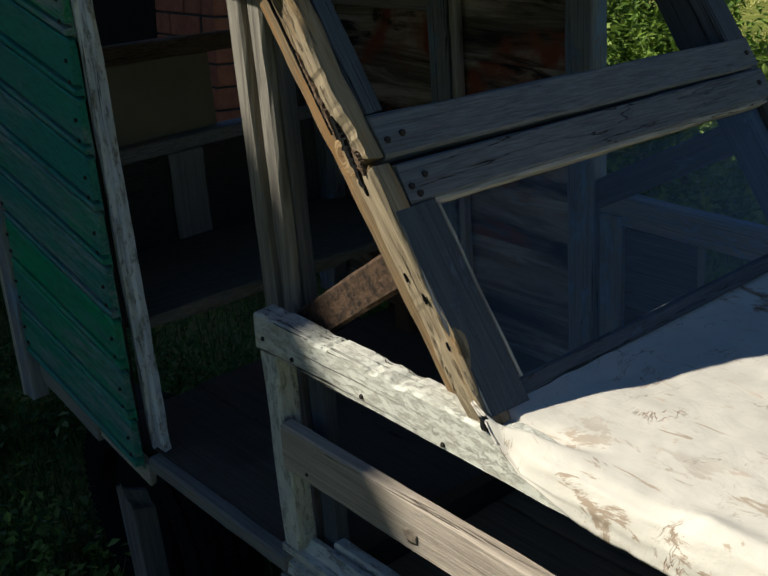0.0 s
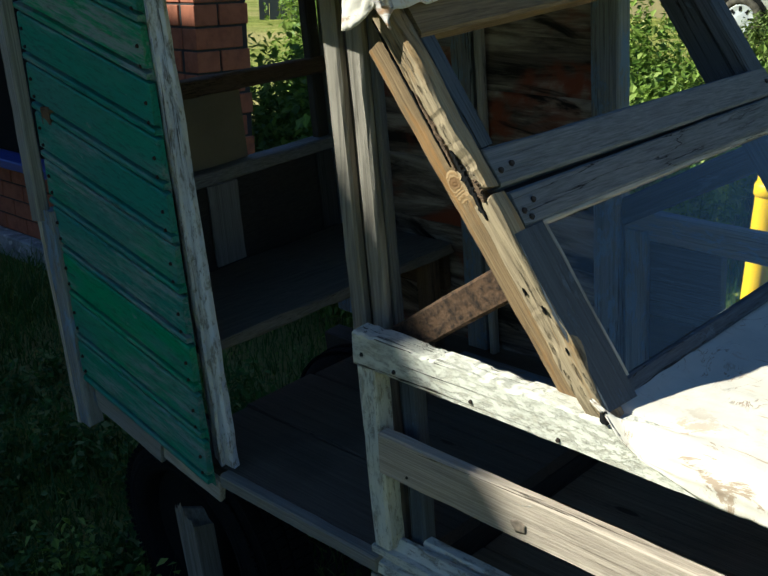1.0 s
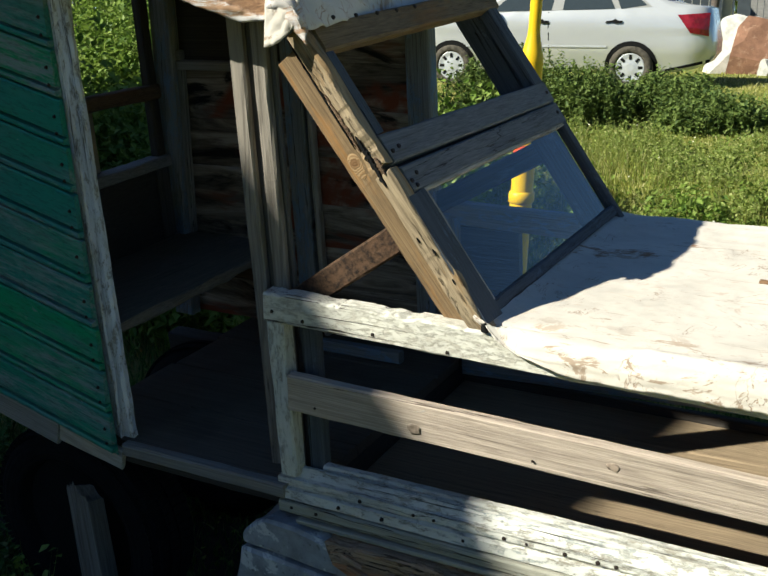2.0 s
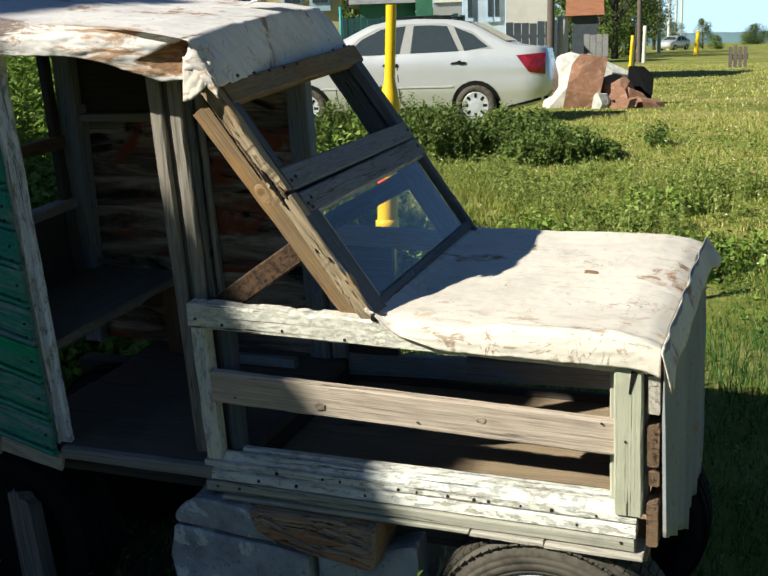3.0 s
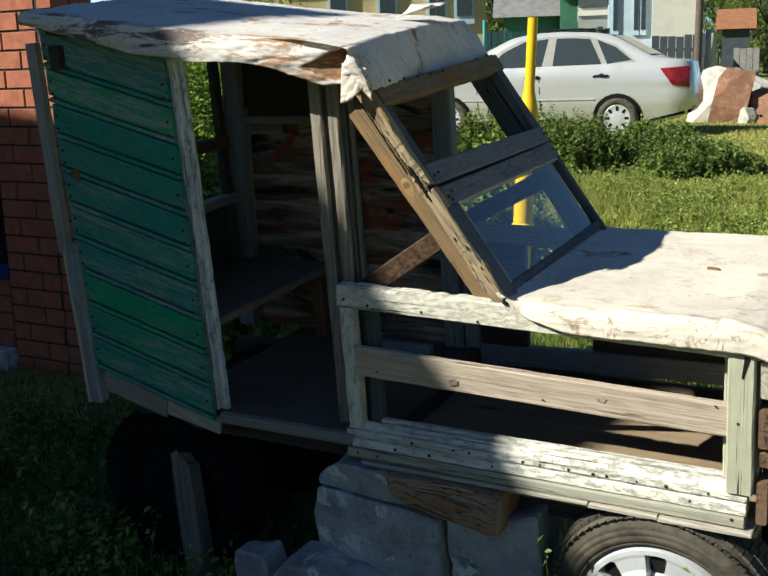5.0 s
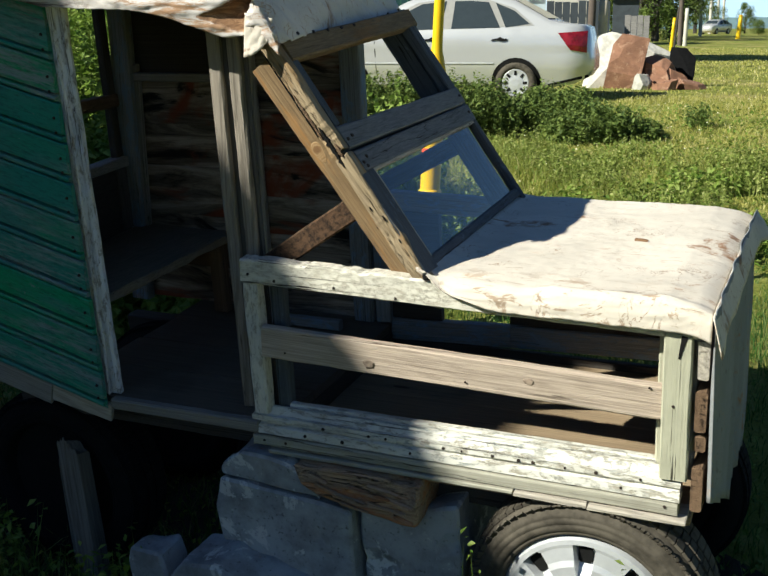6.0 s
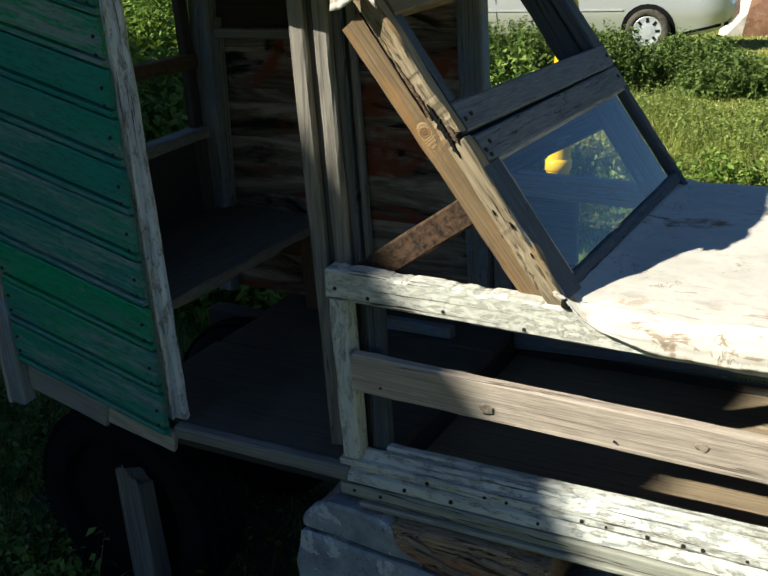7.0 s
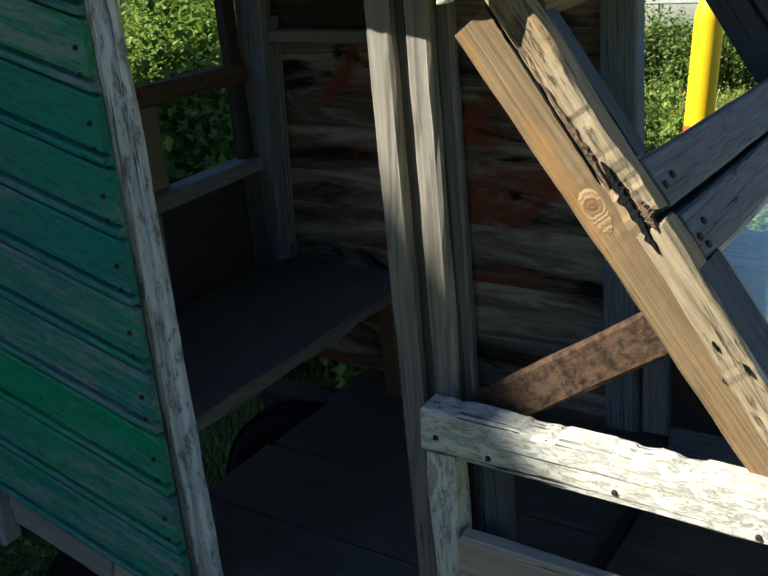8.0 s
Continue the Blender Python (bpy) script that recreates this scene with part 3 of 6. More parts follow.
def rock(name, centre, size, material, seed, parent=None, label="", cuts=7, lump=0.10, turn=0.0, hew=(0.78, 1.10)):
    """A broken stone: a box hewn by random planes, with a rough skin."""
    rnd = random.Random(seed)
    bm = bmesh.new()
    bmesh.ops.create_cube(bm, size=2.0)
    for _ in range(cuts):
        d = Vector((rnd.uniform(-1, 1), rnd.uniform(-1, 1), rnd.uniform(-0.5, 1))).normalized()
        cut = bmesh.ops.bisect_plane(bm, geom=bm.verts[:] + bm.edges[:] + bm.faces[:], plane_co=d * rnd.uniform(*hew), plane_no=d, clear_outer=True)
        edges = [e for e in bm.edges if e.is_boundary]
        if edges:
            bmesh.ops.holes_fill(bm, edges=edges)
    bmesh.ops.triangulate(bm, faces=bm.faces)
    bmesh.ops.subdivide_edges(bm, edges=bm.edges, cuts=4, use_grid_fill=True)
    off = Vector((seed * 3.1, seed * 1.7, seed))
    for v in bm.verts:
        p = v.co.copy()
        v.co += p.normalized() * (noise.fractal(p * 1.8 + off, 1.0, 2.0, 5) * lump * 0.6 + noise.noise(p * 7 + off) * lump * 0.12)
    for v in bm.verts:
        v.co = Vector((v.co.x * size[0] / 2, v.co.y * size[1] / 2, v.co.z * size[2] / 2))
    ob = part(name, bm, material, parent, label)
    if parent:
        centre = spread_far_side(centre)
    ob.matrix_basis = Matrix.Translation(centre) @ Matrix.Rotation(turn, 4, "Z")
    return ob


def thing(name, label, category, group="", matrix=None):
    ob = tagged(new(name), label, category, group)
    if matrix:
        ob.matrix_basis = matrix
    return ob


def height(x, y):
    """The lie of the land: it rises from the truck to the level lawn beyond."""
    a = min(max((y + 4) / 4, 0), 1)
    z = -0.16 + 0.08 * a * a * (3 - 2 * a)
    if y > 0:
        s = min(y / 13.0, 1)
        z += 0.63 * (1 - (1 - s) ** 1.55)
    if y > 13:
        z -= 0.3 * (1 - math.exp((13 - y) / 60))
    if y > 200:
        z -= 14.0 * min((y - 200) / 250, 1.0)
    return z + 0.012 * noise.noise(Vector((x * 1.3, y * 1.3, 0)))


def blades(name, spots, tall, wide, lean, material, label, category, seed=1, rows=2):
    """Many grass blades as one mesh: bent, tapering strips at the spots (x, y, z, factor)."""
    rnd = np.random.RandomState(seed)
    n = len(spots)
    ang = rnd.uniform(0, 2 * np.pi, n)
    h = tall * spots[:, 3] * rnd.uniform(0.45, 1.25, n)
    w = wide * rnd.uniform(0.7, 1.3, n)
    bend = lean * rnd.uniform(0.1, 1.0, n) * h
    turn = rnd.uniform(0, 2 * np.pi, n)
    verts = np.zeros((n, 2 * rows + 1, 3))
    for k in range(rows + 1):
        f = k / rows
        cx = spots[:, 0] + np.cos(turn) * bend * f * f
        cy = spots[:, 1] + np.sin(turn) * bend * f * f
        cz = spots[:, 2] + h * f * (1 - 0.25 * lean * f)
        half = w * (1 - f) * 0.5
        if k < rows:
            verts[:, 2 * k] = np.stack((cx - np.cos(ang) * half, cy - np.sin(ang) * half, cz), 1)
            verts[:, 2 * k + 1] = np.stack((cx + np.cos(ang) * half, cy + np.sin(ang) * half, cz), 1)
        else:
            verts[:, 2 * k] = np.stack((cx, cy, cz), 1)
    base = np.arange(n)[:, None] * (2 * rows + 1)
    faces = []
    for k in range(rows - 1):
        faces += (base + np.array([2 * k, 2 * k + 1, 2 * k + 3, 2 * k + 2])).tolist()
    faces += (base + np.array([2 * rows - 2, 2 * rows - 1, 2 * rows])).tolist()
    me = bpy.data.meshes.new(name)
    me.from_pydata(verts.reshape(-1, 3).tolist(), [], faces)
    me.materials.append(material)
    return tagged(new(name, me), label, category, kind="stuff")


def leaf_cloud(spots, size, seed, droop=0.3):
    """Vertices and faces of many small folded leaves at the spots."""
    rnd = np.random.RandomState(seed)
    n = len(spots)
    ang = rnd.uniform(0, 2 * np.pi, n)
    tilt = rnd.normal(-droop, 0.5, n)
    s = size * rnd.uniform(0.55, 1.3, n)
    d = np.stack((np.cos(ang) * np.cos(tilt), np.sin(ang) * np.cos(tilt), np.sin(tilt)), 1)
    side = np.stack((-np.sin(ang), np.cos(ang), rnd.normal(0, 0.35, n)), 1)
    up = np.cross(d, side) * 0.12
    p = np.asarray(spots)
    k = s[:, None]
    verts = np.stack((p, p + d * k * 0.45 + side * k * 0.30 + up * k, p + d * k, p + d * k * 0.45 - side * k * 0.30 + up * k), 1)
    faces = (np.arange(n)[:, None] * 4 + np.array([0, 1, 2, 3])).tolist()
    return verts.reshape(-1, 3).tolist(), faces

# ---- ground ----
def ground():
    bm = bmesh.new()
    xs = [-900, -300, -120, -60, -35] + [-24 + i * 0.5 for i in range(97)] + [35, 60, 120, 300, 900]
    ys = [-300, -60, -20] + [-10 + i * 0.5 for i in range(81)] + [36, 50, 80, 140, 200, 250, 300, 450, 700, 1500]
    g = [[bm.verts.new((x, y, height(x, y))) for y in ys] for x in xs]
    for i in range(len(xs) - 1):
        for j in range(len(ys) - 1):
            bm.faces.new((g[i][j], g[i + 1][j], g[i + 1][j + 1], g[i][j + 1]))
    ob = part("ground", bm, SOIL, smooth=True)
    tagged(ob, "uneven lawn soil with short dry and green grass", "ground", kind="structure")


ground()

# ---- the wooden truck ----
TRUCK = thing("play_truck", "homemade wooden toy truck of old boards and window frames", "toy truck", matrix=SLOPE)


def lerp(a, b, f):
    return tuple(p + (q - p) * f for p, q in zip(a, b))


def truck_floor():
    for i, y in enumerate((0.02, 0.225, 0.43, 0.635)):
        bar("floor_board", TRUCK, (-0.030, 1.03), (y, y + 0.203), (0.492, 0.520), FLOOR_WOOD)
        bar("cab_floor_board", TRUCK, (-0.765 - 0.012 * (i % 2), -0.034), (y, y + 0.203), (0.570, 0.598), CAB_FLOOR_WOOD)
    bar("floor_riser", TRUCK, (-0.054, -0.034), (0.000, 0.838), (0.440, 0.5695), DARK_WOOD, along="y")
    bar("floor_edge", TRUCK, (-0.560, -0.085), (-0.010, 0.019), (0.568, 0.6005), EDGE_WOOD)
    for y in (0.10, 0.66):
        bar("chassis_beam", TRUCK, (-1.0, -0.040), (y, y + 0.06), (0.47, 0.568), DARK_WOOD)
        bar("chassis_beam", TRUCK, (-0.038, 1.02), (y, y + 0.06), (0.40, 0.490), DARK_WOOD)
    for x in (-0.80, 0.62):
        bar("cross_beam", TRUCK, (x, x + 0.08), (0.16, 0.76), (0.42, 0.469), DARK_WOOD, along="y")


def side_frame():
    top = board("top_rail", TRUCK, (-0.096, 0.022, 1.020), (1.03, 0.022, 0.992), 0.066, 0.044, WHITE_WOOD, chip=0.007, step=0.008)
    for x, z in ((0.0, 1.0), (0.166, 0.997), (0.33, 0.986), (-0.075, 1.012), (0.55, 0.985)):
        nail(top, (x, -0.001, z))
    post = board("left_post", TRUCK, (-0.075, 0.023, 0.622), (-0.075, 0.023, 0.986), 0.043, 0.04, BLUEWHITE_WOOD, worn=0.003, step=0.02)
    board("inner_post", TRUCK, (-0.030, 0.066, 0.625), (-0.026, 0.066, 0.990), 0.040, 0.03, DARK_BLUE_WOOD)
    sill = [(-0.024, -0.020), (0.045, -0.020), (0.045, -0.010), (0.028, 0.004), (0.026, 0.016), (0.012, 0.017), (0.008, 0.010), (0.003, 0.010), (0.000, 0.022), (-0.020, 0.026), (-0.024, 0.020)]
    low = board("bottom_rail", TRUCK, (-0.105, 0.020, 0.590), (1.008, 0.020, 0.585), 0.1, 0.05, BLUEWHITE_WOOD, profile=sill)
    rnd = random.Random(5)
    for i in range(18):
        x = -0.07 + i * 0.062 + rnd.uniform(-0.02, 0.02)
        z = rnd.choice((0.603, 0.578, 0.552))
        nail(low, (x, {0.603: 0.003, 0.578: -0.005, 0.552: -0.012}[z], z), size=rnd.uniform(0.0035, 0.006))
    board("sill_board", TRUCK, (-0.100, 0.006, 0.5505), (1.006, 0.006, 0.5455), 0.030, 0.036, SILL_WOOD)
    bar("glazing_bar", TRUCK, (-0.01, 0.955), (0.045, 0.07), (0.618, 0.640), BLUEWHITE_WOOD)
    bar("ledge", TRUCK, (-0.05, 0.62), (-0.020, 0.06), (0.520, 0.531), SILL_WOOD)
    bar("ledge", TRUCK, (0.624, 0.80), (-0.024, 0.06), (0.518, 0.530), PALE_WOOD)
    bar("ledge", TRUCK, (0.803, 1.025), (-0.026, 0.06), (0.516, 0.528), PALE_WOOD)
    plank = board("side_plank", TRUCK, (-0.048, 0.006, 0.833), (0.962, 0.030, 0.793), 0.084, 0.026, PLANK_WOOD)
    for p in ((0.02, -0.012, 0.812), (0.50, 0.002, 0.79), (0.93, 0.012, 0.83)):
        nail(plank, p, size=0.003)

    def face(x, z):
        """A place on the plank's near face."""
        f = (x + 0.048) / 1.01
        return (x, 0.006 + 0.024 * f - 0.0135, 0.833 - 0.040 * f + z)

    def stuck(name, x, z, sx, sz, deep, mat):
        bm = bmesh.new()
        bmesh.ops.create_icosphere(bm, subdivisions=2, radius=1.0)
        for v in bm.verts:
            v.co += v.co * 0.35 * noise.noise(v.co * 1.7 + Vector((x * 40, z * 90, 0)))
            v.co = Vector((v.co.x * sx, v.co.y * deep, v.co.z * sz))
        part(name, bm, mat, plank, matrix=plank.matrix_basis.inverted() @ Matrix.Translation(face(x, z)), smooth=True)

    stuck("knot", 0.247, -0.016, 0.018, 0.013, 0.0004, KNOT)
    stuck("knot", 0.655, 0.004, 0.013, 0.009, 0.0005, KNOT)
    right = board("right_post", TRUCK, (0.990, 0.012, 0.618), (0.990, 0.012, 0.972), 0.062, 0.03, LIME_WOOD)
    nail(right, (0.985, -0.004, 0.80), size=0.004)
    # black sliver laid on the post in place of a shaded notch
    board("notch", TRUCK, (1.004, -0.0035, 0.968), (0.994, -0.0035, 0.915), 0.013, 0.003, BLACK, taper=0.3)
    board("right_liner", TRUCK, (0.957, 0.060, 0.62), (0.957, 0.060, 0.97), 0.03, 0.03, LIME_WOOD, face=(1, 0, 0))


def front_end():
    for z0, z1, y0 in ((0.865, 0.955, 0.010), (0.742, 0.838, 0.004), (0.690, 0.728, 0.012), (0.545, 0.655, 0.0)):
        bar("front_board", TRUCK, (1.030, 1.056), (y0, 0.82), (z0, z1), BROWN_WOOD if z0 < 0.7 or z0 > 0.73 and z0 < 0.8 else PALE_WOOD, along="y")
    bar("corner_post", TRUCK, (0.985, 1.028), (0.045, 0.085), (0.60, 1.0), GREY_WOOD, along="z")
    bar("corner_post", TRUCK, (0.985, 1.028), (0.77, 0.81), (0.60, 1.0), GREY_WOOD, along="z")
    for y0, y1 in ((0.015, 0.27), (0.274, 0.54), (0.544, 0.815)):
        bar("hood_board", TRUCK, (0.40, 1.03), (y0, y1), (1.008, 1.026), DARK_WOOD)


def far_side():
    board("far_top_rail", TRUCK, (-0.10, 0.80, 1.010), (1.03, 0.80, 0.985), 0.060, 0.036, BLUE_WOOD)
    board("far_bottom_board", TRUCK, (-0.085, 0.800, 0.574), (0.368, 0.800, 0.592), 0.072, 0.03, BLUE_WOOD)
    board("far_bottom_board", TRUCK, (0.370, 0.800, 0.592), (1.03, 0.800, 0.610), 0.072, 0.03, BLUE_WOOD)
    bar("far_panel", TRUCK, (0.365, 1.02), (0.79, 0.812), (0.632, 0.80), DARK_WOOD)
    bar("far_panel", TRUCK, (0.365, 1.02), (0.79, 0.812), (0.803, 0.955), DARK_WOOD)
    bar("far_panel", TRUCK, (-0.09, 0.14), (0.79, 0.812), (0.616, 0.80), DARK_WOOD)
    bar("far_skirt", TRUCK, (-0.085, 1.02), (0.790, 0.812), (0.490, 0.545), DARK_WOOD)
    # low far board, moved along the camera's line of sight to fit the view
    bar("floor_batten", TRUCK, (-0.490, -0.165), (0.660, 0.690), (0.599, 0.632), BLUE_WOOD)
    bar("far_panel", TRUCK, (-0.09, 0.14), (0.79, 0.812), (0.803, 0.975), DARK_BLUE_WOOD)


def cab_near():
    # lining boards, each with a bead along its lower edge
    BL, BR, TL, TR = (-1.0, -0.050, 0.709), (-0.562, -0.030, 0.577), (-1.085, 0.012, 1.765), (-0.617, 0.020, 1.640)
    n = 10
    for k in range(n):
        f = (k + 0.5) / n
        a, b = lerp(BL, TL, f), lerp(BR, TR, f)
        w = 0.0534
        bead = [(-w, -0.009), (w, -0.009), (w, 0.002), (w - 0.004, 0.005), (-w + 0.033, 0.009), (-w + 0.0315, -0.007), (-w + 0.0240, -0.007), (-w + 0.0230, 0.009), (-w + 0.018, 0.012), (-w + 0.0125, 0.011), (-w + 0.0110, -0.008), (-w, -0.008)]
        ob = board("lining_board", TRUCK, a, b, 0.1, 0.016, GREEN_WOOD, profile=bead, skew=-0.27, worn=0.001)
        for side, x in ((a, 0.016), (b, -0.016)):
            for dz in (-0.018, 0.02):
                nail(ob, (side[0] + x, side[1] - 0.010, side[2] + dz), size=0.0045)
    board("lining_board", TRUCK, lerp(BL, TL, 1.022), lerp(BR, TR, 1.016), 0.045, 0.014, GREEN_WOOD, skew=-0.27)
    board("underlay_board", TRUCK, (-1.0, -0.030, 0.668), (-0.76, -0.018, 0.598), 0.075, 0.016, GREY_WOOD)
    board("underlay_board", TRUCK, (-0.785, -0.012, 0.604), (-0.565, -0.006, 0.556), 0.055, 0.016, PALE_WOOD)
    board("door_jamb", TRUCK, (-0.587, 0.033, 0.602), (-0.604, 0.043, 1.690), 0.066, 0.034, JAMB_WOOD, worn=0.003, step=0.02, profile=[(-0.037, -0.004), (0.038, -0.004), (0.038, 0.004), (0.022, 0.010), (0.012, 0.017), (-0.004, 0.019), (-0.008, 0.012), (-0.028, 0.012), (-0.037, 0.008)])
    # dark board added behind the lining's edge to darken the gap
    board("door_stud", TRUCK, (-0.642, 0.002, 0.600), (-0.663, 0.044, 1.690), 0.060, 0.014, DARK_WOOD)
    board("back_post", TRUCK, (-1.018, -0.050, 0.600), (-1.045, -0.030, 1.120), 0.048, 0.04, BLUE_WOOD, worn=0.004)
    board("back_post_edge", TRUCK, (-1.049, -0.056, 0.595), (-1.074, -0.038, 1.130), 0.012, 0.03, PALE_WOOD)
    board("back_post_top", TRUCK, (-1.066, -0.048, 1.10), (-1.100, -0.012, 1.740), 0.040, 0.03, GREY_WOOD)
    # the post between the door and the bonnet, with two battens
    board("door_post", TRUCK, (-0.132, 0.108, 0.600), (-0.136, 0.108, 1.650), 0.088, 0.03, POST_WOOD)
    board("batten", TRUCK, (-0.156, 0.082, 0.600), (-0.160, 0.082, 1.640), 0.036, 0.020, BATTEN_WOOD)
    board("batten", TRUCK, (-0.101, 0.082, 0.600), (-0.104, 0.082, 1.640), 0.034, 0.020, BATTEN_WOOD)
    board("batten", TRUCK, (-0.079, 0.094, 0.600), (-0.081, 0.094, 1.630), 0.010, 0.012, POST_WOOD)
    board("brace", TRUCK, (-0.045, 0.066, 1.020), (0.205, 0.066, 1.186), 0.057, 0.018, ROUGH_BARK)
    board("door_head", TRUCK, (-0.62, 0.07, 1.72), (0.0, 0.07, 1.640), 0.06, 0.03, DARK_WOOD)


def cab_far():
    for name, x0, x1, m in (("far_post", -0.160, -0.090, BLUE_WOOD), ("far_post", -0.555, -0.492, BLUE_WOOD)):
        bar(name, TRUCK, (x0, x1), (0.765, 0.81), (0.60, 1.62), m, along="z")
    bar("far_batten", TRUCK, (-0.478, -0.460), (0.760, 0.785), (0.60, 1.62), PALE_WOOD, along="z")
    bar("far_post", TRUCK, (-0.085, -0.030), (0.775, 0.81), (0.60, 1.0), BLUE_WOOD, along="z")
    z = 0.602
    i = 0
    while z < 1.60:
        w = (0.125, 0.14, 0.118, 0.15)[i % 4]
        bar("wall_board", TRUCK, (-0.495, -0.155), (0.792 + 0.004 * (i % 2), 0.808 + 0.004 * (i % 2)), (z, min(z + w + 0.010, 1.62)), PLYWOOD)
        z += w
        i += 1
    for k in range(5):
        bar("wall_board", TRUCK, (-0.985, -0.550), (0.790 + 0.005 * (k % 2), 0.806 + 0.005 * (k % 2)), (0.602 + k * 0.156, 0.772 + k * 0.156), PLYWOOD, worn=0.003)
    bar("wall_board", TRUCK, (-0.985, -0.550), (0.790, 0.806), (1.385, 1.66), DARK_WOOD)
    bar("wall_batten", TRUCK, (-0.950, -0.550), (0.765, 0.790), (1.372, 1.400), GREY_WOOD)
    board("wall_batten", TRUCK, (-0.951, 0.779, 0.872), (-0.922, 0.779, 1.371), 0.024, 0.022, GREY_WOOD)
    board("corner_post", TRUCK, (-1.002, 0.767, 0.600), (-0.947, 0.767, 1.720), 0.070, 0.044, BLUE_WOOD, worn=0.003)
    bar("wall_block", TRUCK, (-0.976, -0.913), (0.765, 0.789), (1.401, 1.428), GREY_WOOD)


def cab_back():
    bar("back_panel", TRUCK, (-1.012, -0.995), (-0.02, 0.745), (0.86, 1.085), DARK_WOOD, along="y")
    bar("window_sill", TRUCK, (-1.030, -0.975), (-0.02, 0.745), (1.087, 1.120), GREY_WOOD, along="y")
    board("window_bar", TRUCK, (-1.0, -0.02, 1.337), (-1.0, 0.745, 1.312), 0.042, 0.034, BROWN_WOOD, face=(1, 0, 0), worn=0.003)
    bar("window_stile", TRUCK, (-1.02, -0.99), (0.708, 0.744), (1.122, 1.70), DARK_WOOD, along="z")
    board("panel_board", TRUCK, (-0.990, 0.383, 0.873), (-0.988, 0.386, 1.082), 0.088, 0.010, GREY_WOOD, face=(1, 0, 0), worn=0.003)
    bar("panel_edge", TRUCK, (-0.9945, -0.984), (0.690, 0.742), (0.873, 1.084), POST_WOOD, along="z")
    bar("window_board", TRUCK, (-1.024, -1.012), (0.0, 0.490), (1.121, 1.302), BEIGE, along="y")
    bar("back_head", TRUCK, (-1.03, -0.99), (-0.02, 0.79), (1.66, 1.73), DARK_WOOD, along="y")
    board("bench_seat", TRUCK, (-0.80, 0.035, 0.857), (-0.79, 0.787, 0.857), 0.385, 0.026, SEAT_WOOD, face=(0, 0, 1), worn=0.006)
    bar("bench_leg", TRUCK, (-0.66, -0.61), (0.70, 0.74), (0.602, 0.843), BROWN_WOOD, along="z")
    bar("bench_end", TRUCK, (-0.94, -0.62), (0.762, 0.786), (0.74, 0.842), BROWN_WOOD)
    bar("bench_leg", TRUCK, (-0.985, -0.94), (0.06, 0.10), (0.602, 0.843), DARK_WOOD, along="z")


S_DIR, N_DIR = Vector((-0.558, 0, 0.829)), Vector((0.829, 0, 0.558))


def ws(s, y, n=0.0):
    """A place on the sloping windscreen: s up along it, y across, n out of it."""
    p = Vector((0.410, y, 1.051)) + S_DIR * s + N_DIR * n
    return tuple(p)


